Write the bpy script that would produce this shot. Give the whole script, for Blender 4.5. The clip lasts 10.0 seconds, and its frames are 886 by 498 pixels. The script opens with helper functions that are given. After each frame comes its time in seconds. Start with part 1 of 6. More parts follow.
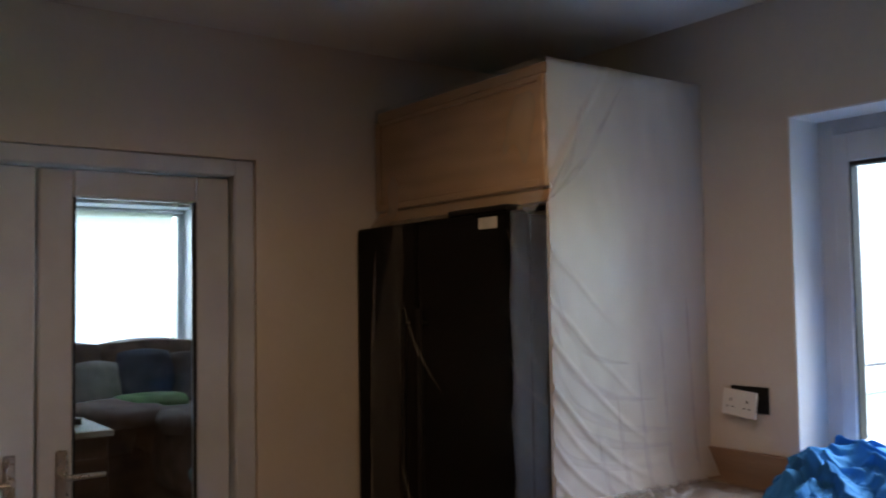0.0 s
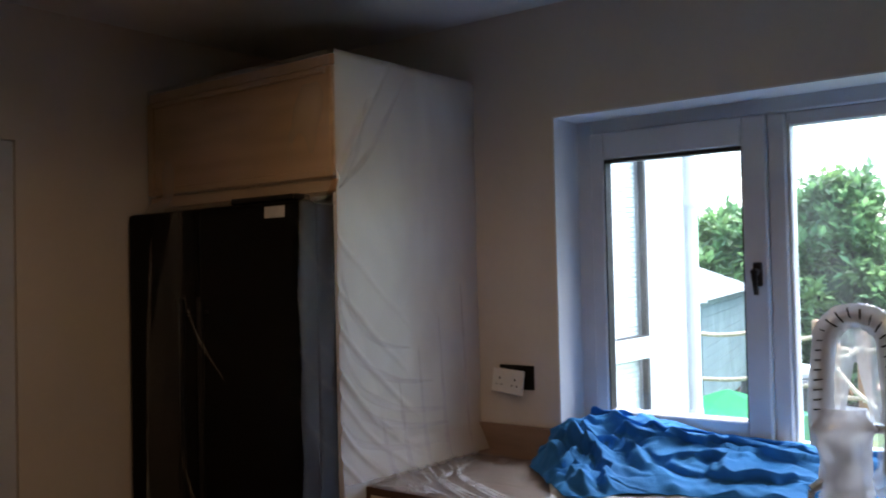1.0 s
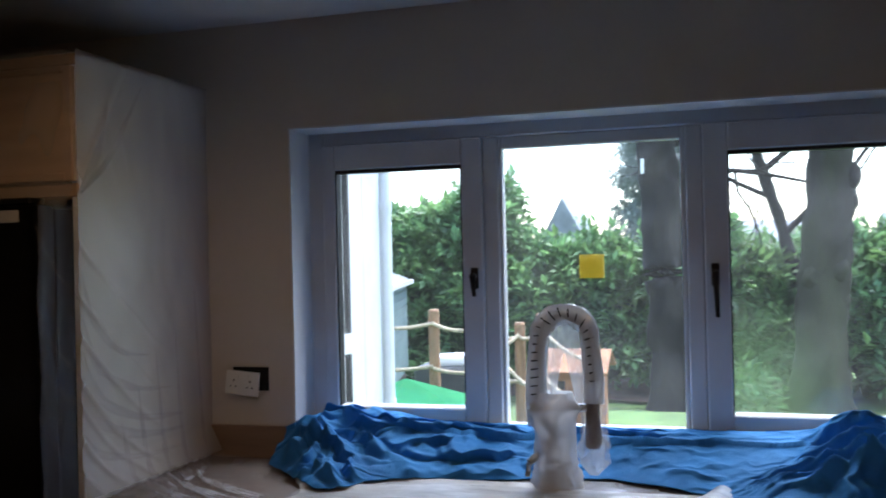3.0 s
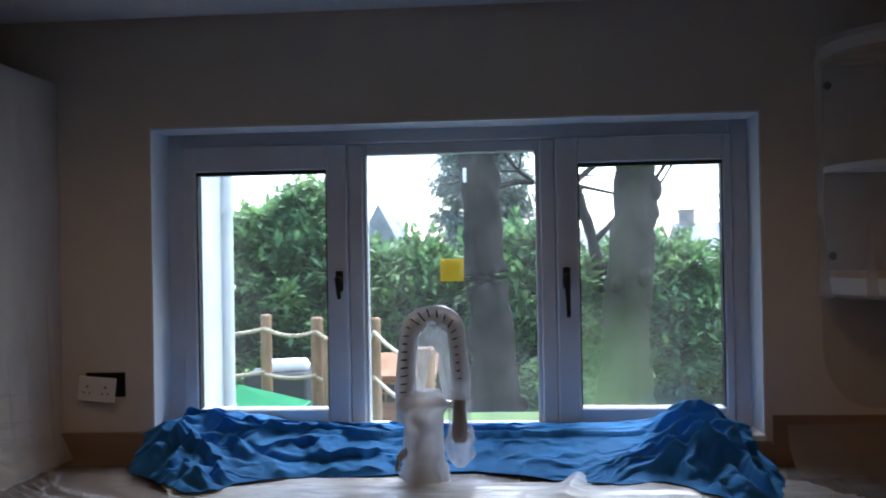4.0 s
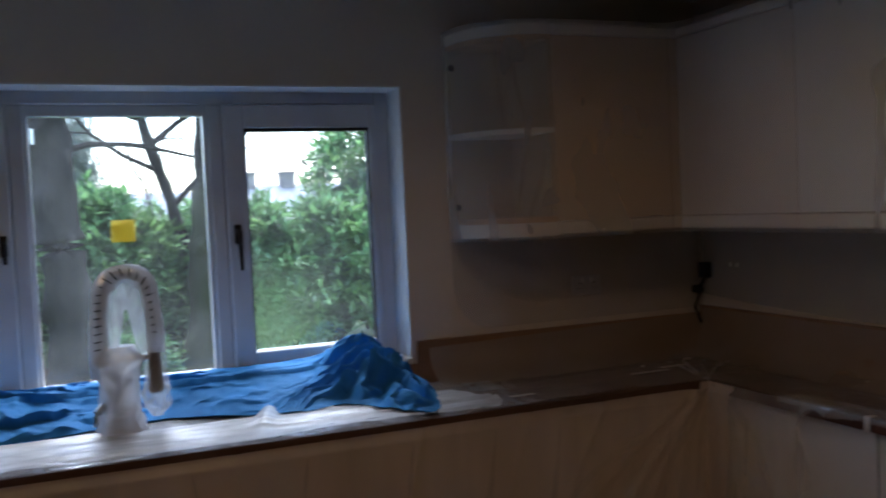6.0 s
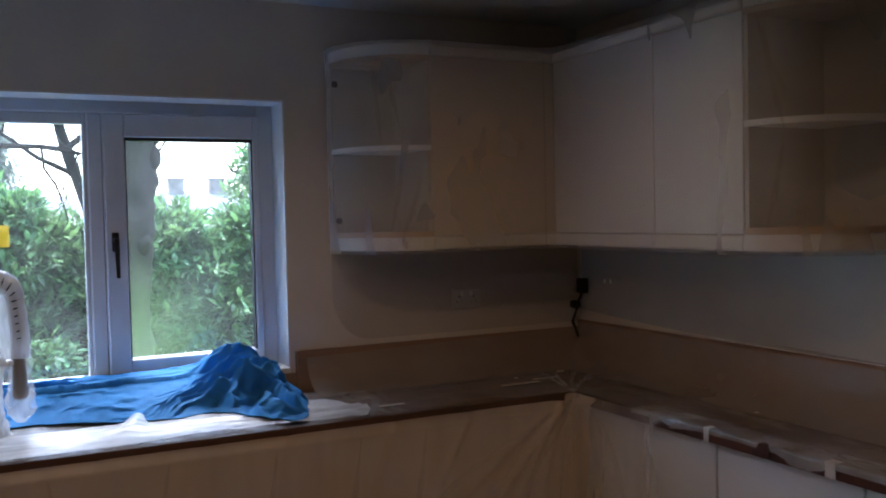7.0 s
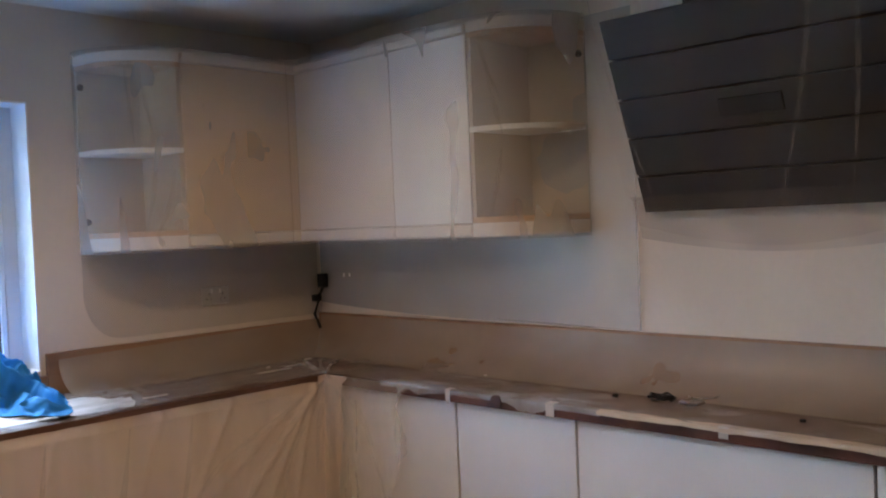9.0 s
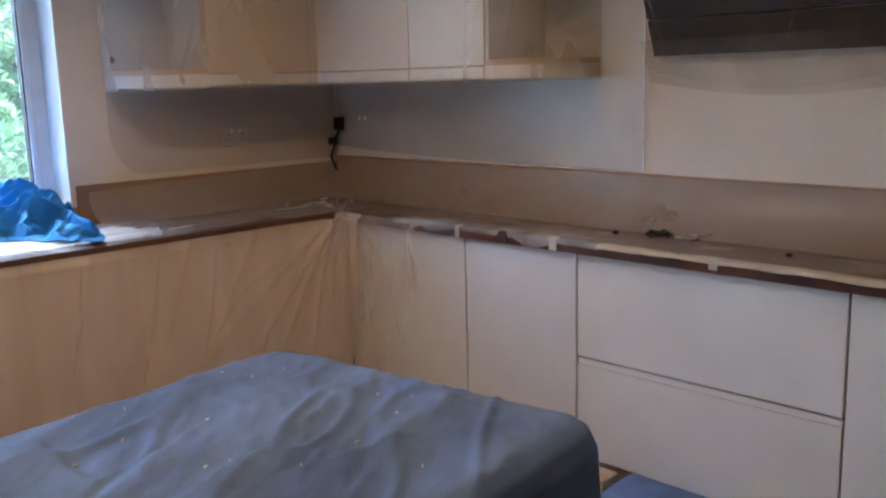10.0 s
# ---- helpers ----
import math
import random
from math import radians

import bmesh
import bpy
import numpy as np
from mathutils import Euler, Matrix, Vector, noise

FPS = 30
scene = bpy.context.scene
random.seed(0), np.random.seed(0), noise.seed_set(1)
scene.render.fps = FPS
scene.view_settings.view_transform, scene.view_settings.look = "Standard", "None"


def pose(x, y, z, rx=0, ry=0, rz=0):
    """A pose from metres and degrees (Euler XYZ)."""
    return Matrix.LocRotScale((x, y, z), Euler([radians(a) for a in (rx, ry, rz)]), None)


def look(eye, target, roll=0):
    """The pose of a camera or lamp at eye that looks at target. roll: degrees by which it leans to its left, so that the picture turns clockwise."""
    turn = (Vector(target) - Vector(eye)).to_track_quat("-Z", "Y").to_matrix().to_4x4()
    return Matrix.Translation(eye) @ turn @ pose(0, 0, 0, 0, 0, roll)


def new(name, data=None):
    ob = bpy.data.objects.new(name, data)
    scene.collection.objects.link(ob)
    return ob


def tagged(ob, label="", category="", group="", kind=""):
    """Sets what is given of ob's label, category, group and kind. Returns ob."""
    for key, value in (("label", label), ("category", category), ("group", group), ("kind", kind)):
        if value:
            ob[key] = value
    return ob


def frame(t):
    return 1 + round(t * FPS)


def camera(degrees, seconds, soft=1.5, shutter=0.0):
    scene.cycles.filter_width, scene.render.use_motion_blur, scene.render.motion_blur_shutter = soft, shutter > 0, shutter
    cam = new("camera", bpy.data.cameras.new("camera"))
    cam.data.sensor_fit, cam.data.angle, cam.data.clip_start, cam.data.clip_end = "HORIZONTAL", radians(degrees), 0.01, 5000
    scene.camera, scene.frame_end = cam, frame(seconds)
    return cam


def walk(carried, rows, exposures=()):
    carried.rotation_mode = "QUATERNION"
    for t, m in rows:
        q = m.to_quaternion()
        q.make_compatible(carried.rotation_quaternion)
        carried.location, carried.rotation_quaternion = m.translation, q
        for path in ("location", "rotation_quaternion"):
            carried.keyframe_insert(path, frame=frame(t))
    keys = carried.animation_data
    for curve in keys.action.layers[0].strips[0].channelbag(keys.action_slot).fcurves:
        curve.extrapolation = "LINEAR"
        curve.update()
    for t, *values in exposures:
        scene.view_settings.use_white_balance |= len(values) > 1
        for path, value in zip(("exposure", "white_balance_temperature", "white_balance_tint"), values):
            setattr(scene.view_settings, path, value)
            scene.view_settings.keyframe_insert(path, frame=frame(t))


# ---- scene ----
cam = camera(52.0, 10.0, soft=1.9, shutter=0.3)
PATH = [
    (0, (0.609, -2.56, 1.546), (-1.007, -1.386, 1.646), -0.9),
    (0.5, (0.566, -2.688, 1.575), (-0.83, -1.258, 1.646), -0.8),
    (1, (0.568, -2.688, 1.576), (-0.667, -1.115, 1.62), -1.3),
    (1.5, (0.588, -2.738, 1.583), (-0.538, -1.085, 1.618), -2.2),
    (2, (0.621, -2.817, 1.594), (-0.377, -1.083, 1.622), -2.6),
    (2.5, (0.524, -2.879, 1.612), (-0.27, -1.044, 1.632), -2.2),
    (3.8, (0.266, -3.095, 1.626), (0.029, -1.109, 1.642), -0.8),
    (4, (0.241, -3.105, 1.618), (0.075, -1.112, 1.636), -1.0),
    (4.5, (0.126, -3.248, 1.611), (0.159, -1.249, 1.611), -0.5),
    (5, (0.074, -3.393, 1.625), (0.322, -1.408, 1.602), -0.3),
    (5.5, (-0.046, -3.379, 1.623), (0.383, -1.426, 1.567), -1.6),
    (6, (-0.204, -3.393, 1.606), (0.561, -1.548, 1.514), -2.6),
    (6.2, (-0.212, -3.43, 1.612), (0.652, -1.628, 1.527), -1.6),
    (7.3, (0.0, -3.6, 1.61), (0.926, -1.829, 1.548), -1.0),
    (7.5, (-0.019, -3.614, 1.607), (0.984, -1.884, 1.567), -1.3),
    (8, (-0.154, -3.644, 1.59), (1.091, -2.078, 1.582), -2.1),
    (8.5, (-0.349, -3.709, 1.54), (1.067, -2.296, 1.54), -2.2),
    (9, (-0.409, -3.733, 1.536), (1.018, -2.334, 1.479), -2.4),
    (9.5, (-0.434, -3.794, 1.495), (0.981, -2.395, 1.29), -1.9),
    (10, (-0.507, -3.856, 1.474), (0.865, -2.447, 1.111), -1.5),
]

# ---- exposure, sky, sun and lamps ----
EXPOSE = [(0.0, 3.6, 6300, 10), (1.0, 3.15, 6300, 10), (1.5, 2.95, 6300, 10), (2.0, 3.15, 6350, 10), (2.5, 2.65, 6250, 10), (4.5, 2.45, 6050, 9), (5.5, 2.65, 5950, 9), (6.0, 2.55, 5900, 9), (7.5, 3.55, 5850, 11), (8.0, 3.65, 5650, 11), (8.5, 4.65, 5550, 6), (9.0, 4.85, 5600, 6), (10.0, 4.85, 5600, 6)]
walk(cam, [(t, look(eye, target, roll)) for t, eye, target, roll in PATH], EXPOSE)

world = bpy.data.worlds.new("overcast_sky")
scene.world = world
world.use_nodes = True
_n, _l = world.node_tree.nodes, world.node_tree.links
sky = _n.new("ShaderNodeTexSky")
sky.sky_type = "NISHITA"
sky.sun_disc = False
sky.sun_elevation, sky.sun_rotation = radians(67), radians(24)
sky.air_density, sky.dust_density, sky.ozone_density = 1.0, 1.5, 1.5
_n["Background"].inputs[1].default_value = 0.15
_l.new(sky.outputs[0], _n["Background"].inputs[0])

sun_data = bpy.data.lights.new("sun", "SUN")
sun_data.energy, sun_data.angle, sun_data.color = 2.1, radians(60), (0.93, 0.96, 1.0)
sun = new("sun", sun_data)
sun.matrix_world = look((2, 4.6, 12), (0, 0, 0))

CEIL = 2.48
LAMPS = [(-1.0, -1.4), (0.0, -1.55), (1.1, -1.5), (-1.5, -2.6), (0.0, -2.6), (1.45, -2.6)]
for (lx, ly), watts in zip(LAMPS, (0.8, 0.4, 0.72, 0.2, 1.0, 0.15)):
    d = bpy.data.lights.new("downlight_beam", "SPOT")
    d.energy, d.color, d.spot_size, d.spot_blend, d.shadow_soft_size = watts, (1.0, 0.62, 0.34), radians(165), 0.6, 0.03
    o = new("downlight_beam", d)
    o.location = (lx, ly, CEIL - 0.025)


# ---- building helpers ----
def thing(name, at, label, category, group="", kind=""):
    """An Empty at the base of a thing; its parts are made in world metres."""
    e = new(name)
    e.empty_display_size = 0.1
    e.location = at
    return tagged(e, label, category, group, kind)


def place(name, mesh, material, parent=None, label="", smooth=False):
    if isinstance(mesh, bmesh.types.BMesh):
        me = bpy.data.meshes.new(name)
        mesh.to_mesh(me)
        mesh.free()
    else:
        me = mesh
    if material and not me.materials:
        me.materials.append(material)
    if smooth:
        me.polygons.foreach_set("use_smooth", [True] * len(me.polygons))
    ob = new(name, me)
    if parent is not None:
        ob.parent = parent
        if parent.type == "EMPTY":
            ob.matrix_parent_inverse = Matrix.Translation(-parent.location)
    return tagged(ob, label)


part = place


def solo(name, mesh, material, label, category, group="", kind="", smooth=False):
    return tagged(place(name, mesh, material, None, "", smooth), label, category, group, kind)


def cuboid(bm, x0, x1, y0, y1, z0, z1, bevel=0.0, seg=1):
    r = bmesh.ops.create_cube(bm, size=1.0)
    bmesh.ops.scale(bm, verts=r["verts"], vec=(abs(x1 - x0), abs(y1 - y0), abs(z1 - z0)))
    bmesh.ops.translate(bm, verts=r["verts"], vec=((x0 + x1) / 2, (y0 + y1) / 2, (z0 + z1) / 2))
    if bevel:
        edges = list({e for v in r["verts"] for e in v.link_edges})
        bmesh.ops.bevel(bm, geom=edges, offset=bevel, segments=seg, affect="EDGES", profile=0.5)


def box(x0, x1, y0, y1, z0, z1, bevel=0.0, seg=1):
    bm = bmesh.new()
    cuboid(bm, x0, x1, y0, y1, z0, z1, bevel, seg)
    return bm


def boxes(rows, bevel=0.0):
    bm = bmesh.new()
    for row in rows:
        cuboid(bm, *row, bevel)
    return bm


def rod(bm, a, b, r0, r1=None, sides=12, caps=True):
    a, b = Vector(a), Vector(b)
    d = b - a
    r = bmesh.ops.create_cone(bm, cap_ends=caps, segments=sides, radius1=r0, radius2=r0 if r1 is None else r1, depth=d.length)
    m = Matrix.Translation((a + b) / 2) @ d.to_track_quat("Z", "Y").to_matrix().to_4x4()
    bmesh.ops.transform(bm, verts=r["verts"], matrix=m)


def tube(bm, pts, radii, sides=10, jitter=0.0, rnd=None):
    """A tapered tube along a line of points."""
    rings = []
    for i, p in enumerate(pts):
        d = (pts[min(i + 1, len(pts) - 1)] - pts[max(i - 1, 0)]).normalized()
        q = d.to_track_quat("Z", "Y")
        ring = []
        for k in range(sides):
            a = 2 * math.pi * k / sides
            r = radii[i] * (1 + (rnd.uniform(-jitter, jitter) if rnd else 0))
            ring.append(bm.verts.new(p + q @ Vector((r * math.cos(a), r * math.sin(a), 0))))
        rings.append(ring)
    for a, b in zip(rings, rings[1:]):
        for k in range(sides):
            bm.faces.new((a[k], a[(k + 1) % sides], b[(k + 1) % sides], b[k]))
    bm.faces.new(rings[0][::-1])
    bm.faces.new(rings[-1])


def sheet(nu, nv, fn):
    """A mesh over the unit square; fn(u, v) gives the place."""
    verts = [fn(i / nu, j / nv) for j in range(nv + 1) for i in range(nu + 1)]
    w = nu + 1
    faces = [(j * w + i, j * w + i + 1, (j + 1) * w + i + 1, (j + 1) * w + i) for j in range(nv) for i in range(nu)]
    me = bpy.data.meshes.new("sheet")
    me.from_pydata([tuple(v) for v in verts], [], faces)
    return me


def plate(outline, z0, z1):
    """An upright prism over a plan outline."""
    bm = bmesh.new()
    low = [bm.verts.new((x, y, z0)) for x, y in outline]
    top = [bm.verts.new((x, y, z1)) for x, y in outline]
    n = len(outline)
    bm.faces.new(low[::-1])
    bm.faces.new(top)
    for i in range(n):
        bm.faces.new((low[i], low[(i + 1) % n], top[(i + 1) % n], top[i]))
    bmesh.ops.recalc_face_normals(bm, faces=bm.faces)
    return bm


def fbm(x, y, z=0.0, o=4):
    return noise.fractal(Vector((x, y, z)), 1.0, 2.0, o)


def ridge(x, y, z=0.0):
    """Sharp-crested folds, 0 to 1."""
    return 1 - abs(noise.noise(Vector((x, y, z)))) * 2


# ---- materials ----
def mat(name, col, rough=0.6, metal=0.0, var=0.12, scale=3.0, bump=0.05, bscale=90.0, spec=0.4, tint=None, island=0.0, per_object=0.0, stretch=None):
    m = bpy.data.materials.new(name)
    m.use_nodes = True
    n, l = m.node_tree.nodes, m.node_tree.links
    b = n["Principled BSDF"]
    b.inputs["Roughness"].default_value, b.inputs["Metallic"].default_value = rough, metal
    b.inputs["Specular IOR Level"].default_value = spec
    tc = n.new("ShaderNodeTexCoord")
    src = tc.outputs["Object"]
    if stretch:
        mp = n.new("ShaderNodeMapping")
        mp.inputs["Scale"].default_value = stretch
        l.new(src, mp.inputs["Vector"])
        src = mp.outputs[0]
    big, fine = n.new("ShaderNodeTexNoise"), n.new("ShaderNodeTexNoise")
    big.inputs["Scale"].default_value, big.inputs["Detail"].default_value = scale, 5
    fine.inputs["Scale"].default_value, fine.inputs["Detail"].default_value = bscale, 4
    l.new(src, big.inputs["Vector"])
    l.new(src, fine.inputs["Vector"])
    mix = n.new("ShaderNodeMixRGB")
    other = tint or tuple(c * (1 - 2.2 * var) for c in col)
    mix.inputs[1].default_value = (*[min(1, c * (1 + 0.4 * var)) for c in col], 1)
    mix.inputs[2].default_value = (*other, 1)
    ramp = n.new("ShaderNodeMapRange")
    ramp.inputs[1].default_value, ramp.inputs[2].default_value = 0.35, 0.7
    l.new(big.outputs[0], ramp.inputs[0])
    l.new(ramp.outputs[0], mix.inputs[0])
    out = mix.outputs[0]
    grain = n.new("ShaderNodeMixRGB")
    grain.blend_type = "MULTIPLY"
    grain.inputs[0].default_value = var
    l.new(out, grain.inputs[1])
    l.new(fine.outputs[0], grain.inputs[2])
    out = grain.outputs[0]
    for amount, kind, socket in ((island, "ShaderNodeNewGeometry", "Random Per Island"), (per_object, "ShaderNodeObjectInfo", "Random")):
        if amount:
            g, hsv, mr = n.new(kind), n.new("ShaderNodeHueSaturation"), n.new("ShaderNodeMapRange")
            mr.inputs[3].default_value, mr.inputs[4].default_value = 1 - amount, 1 + amount
            l.new(g.outputs[socket], mr.inputs[0])
            l.new(mr.outputs[0], hsv.inputs["Value"])
            l.new(out, hsv.inputs["Color"])
            out = hsv.outputs[0]
    l.new(out, b.inputs["Base Color"])
    rr = n.new("ShaderNodeMapRange")
    rr.inputs[3].default_value, rr.inputs[4].default_value = max(0.02, rough - 0.08), min(1, rough + 0.08)
    l.new(big.outputs[0], rr.inputs[0])
    l.new(rr.outputs[0], b.inputs["Roughness"])
    if bump:
        bp = n.new("ShaderNodeBump")
        bp.inputs["Strength"].default_value, bp.inputs["Distance"].default_value = bump, 0.01
        l.new(fine.outputs[0], bp.inputs["Height"])
        l.new(bp.outputs[0], b.inputs["Normal"])
    return m


def film(name, low, high, scale, stretch=(1, 1, 1), rough=0.25, col=(0.85, 0.86, 0.88), gloss=0.25, bump=0.25):
    """Thin clear plastic: partly see-through, milky along its creases."""
    m = bpy.data.materials.new(name)
    m.use_nodes = True
    n, l = m.node_tree.nodes, m.node_tree.links
    n.remove(n["Principled BSDF"])
    clear, milk, through_, shine = n.new("ShaderNodeBsdfTransparent"), n.new("ShaderNodeBsdfDiffuse"), n.new("ShaderNodeBsdfTranslucent"), n.new("ShaderNodeBsdfGlossy")
    for s in (milk, through_):
        s.inputs[0].default_value = (*col, 1)
    shine.inputs["Roughness"].default_value = rough
    tc, mp, tex, mr = n.new("ShaderNodeTexCoord"), n.new("ShaderNodeMapping"), n.new("ShaderNodeTexNoise"), n.new("ShaderNodeMapRange")
    mp.inputs["Scale"].default_value = stretch
    tex.inputs["Scale"].default_value, tex.inputs["Detail"].default_value = scale, 3
    tex.inputs["Distortion"].default_value = 0.4
    mr.inputs[1].default_value, mr.inputs[2].default_value, mr.inputs[3].default_value, mr.inputs[4].default_value = 0.3, 0.75, low, high
    l.new(tc.outputs["Object"], mp.inputs[0])
    l.new(mp.outputs[0], tex.inputs["Vector"])
    l.new(tex.outputs[0], mr.inputs[0])
    bp = n.new("ShaderNodeBump")
    bp.inputs["Strength"].default_value, bp.inputs["Distance"].default_value = bump, 0.02
    l.new(tex.outputs[0], bp.inputs["Height"])
    for s in (milk, shine):
        l.new(bp.outputs[0], s.inputs["Normal"])
    a, c, d = n.new("ShaderNodeMixShader"), n.new("ShaderNodeMixShader"), n.new("ShaderNodeMixShader")
    a.inputs[0].default_value, c.inputs[0].default_value = 0.35, gloss
    l.new(milk.outputs[0], a.inputs[1])
    l.new(through_.outputs[0], a.inputs[2])
    l.new(a.outputs[0], c.inputs[1])
    l.new(shine.outputs[0], c.inputs[2])
    l.new(mr.outputs[0], d.inputs[0])
    l.new(clear.outputs[0], d.inputs[1])
    l.new(c.outputs[0], d.inputs[2])
    l.new(d.outputs[0], n["Material Output"].inputs[0])
    return m


def glass(name, rough=0.0, haze=0.016, ior=1.35):
    m = bpy.data.materials.new(name)
    m.use_nodes = True
    n, l = m.node_tree.nodes, m.node_tree.links
    n.remove(n["Principled BSDF"])
    clear, shine, mix, fr = n.new("ShaderNodeBsdfTransparent"), n.new("ShaderNodeBsdfGlossy"), n.new("ShaderNodeMixShader"), n.new("ShaderNodeFresnel")
    shine.inputs["Roughness"].default_value = rough
    fr.inputs[0].default_value = ior
    l.new(fr.outputs[0], mix.inputs[0])
    l.new(clear.outputs[0], mix.inputs[1])
    l.new(shine.outputs[0], mix.inputs[2])
    dust, mix2, tc, tex, mr = n.new("ShaderNodeBsdfTranslucent"), n.new("ShaderNodeMixShader"), n.new("ShaderNodeTexCoord"), n.new("ShaderNodeTexNoise"), n.new("ShaderNodeMapRange")
    dust.inputs[0].default_value = (0.87, 0.86, 0.83, 1)
    tex.inputs["Scale"].default_value, tex.inputs["Detail"].default_value = 3, 4
    mr.inputs[1].default_value, mr.inputs[2].default_value, mr.inputs[3].default_value, mr.inputs[4].default_value = 0.4, 0.7, haze * 0.4, haze * 1.4
    l.new(tc.outputs["Object"], tex.inputs["Vector"])
    l.new(tex.outputs[0], mr.inputs[0])
    l.new(mr.outputs[0], mix2.inputs[0])
    l.new(mix.outputs[0], mix2.inputs[1])
    l.new(dust.outputs[0], mix2.inputs[2])
    l.new(mix2.outputs[0], n["Material Output"].inputs[0])
    return m


def leafy(name, col, tint, var):
    """Leaf colour with light coming through."""
    m = mat(name, col, 0.42, var=0.15, scale=1.2, bump=0.0, island=var, tint=tint, spec=0.5)
    n, l = m.node_tree.nodes, m.node_tree.links
    b = n["Principled BSDF"]
    t, mix = n.new("ShaderNodeBsdfTranslucent"), n.new("ShaderNodeMixShader")
    l.new(b.inputs["Base Color"].links[0].from_socket, t.inputs[0])
    mix.inputs[0].default_value = 0.4
    l.new(b.outputs[0], mix.inputs[1])
    l.new(t.outputs[0], mix.inputs[2])
    l.new(mix.outputs[0], n["Material Output"].inputs[0])
    return m


def glow(name, col, strength):
    m = bpy.data.materials.new(name)
    m.use_nodes = True
    b = m.node_tree.nodes["Principled BSDF"]
    b.inputs["Base Color"].default_value = (*col, 1)
    b.inputs["Emission Color"].default_value, b.inputs["Emission Strength"].default_value = (*col, 1), strength
    return m


PLASTER = mat("plaster_paint", (0.69, 0.62, 0.54), 0.75, var=0.06, scale=1.3, bump=0.06, bscale=45)
CEILING = mat("ceiling_paint", (0.76, 0.74, 0.71), 0.8, var=0.05, scale=1.0, bump=0.05, bscale=60)
REVEAL = mat("reveal_paint", (0.78, 0.79, 0.8), 0.5, var=0.04, scale=3, bump=0.03)
UPVC = mat("white_upvc", (0.8, 0.81, 0.83), 0.3, var=0.03, scale=5, bump=0.01, spec=0.5)
WINFRAME = mat("grey_upvc", (0.62, 0.64, 0.67), 0.38, var=0.05, scale=5, bump=0.02, spec=0.5)
GASKET = mat("black_gasket", (0.015, 0.015, 0.016), 0.6, var=0.1)
BRONZE = mat("dark_bronze", (0.05, 0.042, 0.035), 0.35, metal=0.8, var=0.2, scale=20)
CHROME = mat("brushed_steel", (0.6, 0.6, 0.6), 0.28, metal=1.0, var=0.08, scale=30)
OAK = mat("pale_wood_veneer", (0.52, 0.34, 0.2), 0.5, var=0.12, scale=2.5, bump=0.05, bscale=40, stretch=(1, 6, 9))
CREAM = mat("cream_cabinet_paint", (0.72, 0.645, 0.56), 0.42, var=0.05, scale=2, bump=0.02)
WHITEDOOR = mat("white_matt_door", (0.74, 0.72, 0.69), 0.55, var=0.05, scale=1.8, bump=0.015, bscale=120)
CARCASS = mat("cabinet_inside", (0.5, 0.42, 0.33), 0.5, var=0.1, scale=3)
WORKTOP = mat("walnut_upstand", (0.31, 0.2, 0.13), 0.42, var=0.14, scale=1.6, bump=0.03, bscale=25, stretch=(1, 5, 7))
WALNUT = mat("dark_walnut_worktop", (0.13, 0.07, 0.045), 0.4, var=0.2, scale=1.6, bump=0.03, bscale=25, stretch=(1, 5, 7))
EDGE = mat("dark_red_wood_edge", (0.12, 0.045, 0.025), 0.45, var=0.3, scale=6, bump=0.05)
PAPER = mat("masking_paper", (0.6, 0.51, 0.41), 0.8, var=0.12, scale=5, bump=0.1)
TAPE = mat("masking_tape", (0.6, 0.57, 0.52), 0.6, var=0.08, scale=20)
PLINTH = mat("plinth", (0.5, 0.45, 0.39), 0.5, var=0.1)
BLACKGLOSS = mat("black_fridge_steel", (0.004, 0.0035, 0.0035), 0.4, var=0.3, scale=2, bump=0.0, spec=0.08)
BLACK = mat("black_plastic", (0.005, 0.005, 0.005), 0.5, var=0.2)
HOODGREY = mat("dark_hood_panel", (0.028, 0.023, 0.02), 0.45, var=0.2, scale=3, bump=0.0)
BLUE = mat("blue_dust_sheet", (0.04, 0.215, 0.53), 0.75, var=0.16, scale=6, bump=0.2, bscale=240, spec=0.15)
SLATE = mat("slate_blue_cotton", (0.2, 0.29, 0.52), 0.85, var=0.16, scale=4, bump=0.25, bscale=260, spec=0.1)
FLOORM = mat("floor_boards", (0.36, 0.27, 0.19), 0.5, var=0.2, scale=3, bump=0.05, stretch=(1, 8, 1))
SOCKETW = mat("white_socket_plastic", (0.78, 0.77, 0.74), 0.35, var=0.03)
FILMMILK = film("milky_film", 0.36, 0.62, 2.0, (1, 1, 0.5), col=(0.88, 0.78, 0.67), gloss=0.12, rough=0.4)
FILMTOP = film("worktop_film", 0.25, 0.8, 4.0, (2.2, 1, 1), rough=0.18, gloss=0.4)
FILMCLEAR = film("thin_worktop_film", 0.12, 0.6, 4.0, (2.2, 1, 1), rough=0.2, gloss=0.35, col=(0.8, 0.74, 0.72))
FILMTAP = film("tap_wrap_film", 0.78, 1.0, 9.0, (1, 1, 0.5), rough=0.2, gloss=0.3)
OAKPLAIN = mat("smooth_wood_veneer", (0.6, 0.46, 0.33), 0.45, var=0.025, scale=0.7, bump=0.02, bscale=40, stretch=(6, 6, 1))
GLASS = glass("window_glass")
EXTGLASS = glass("extension_glass", ior=1.1)
DOORGLASS = glass("door_glass", haze=0.004)

CREASE = film("film_crease", 0.12, 0.45, 14.0, rough=0.3, gloss=0.2, col=(0.88, 0.88, 0.9))

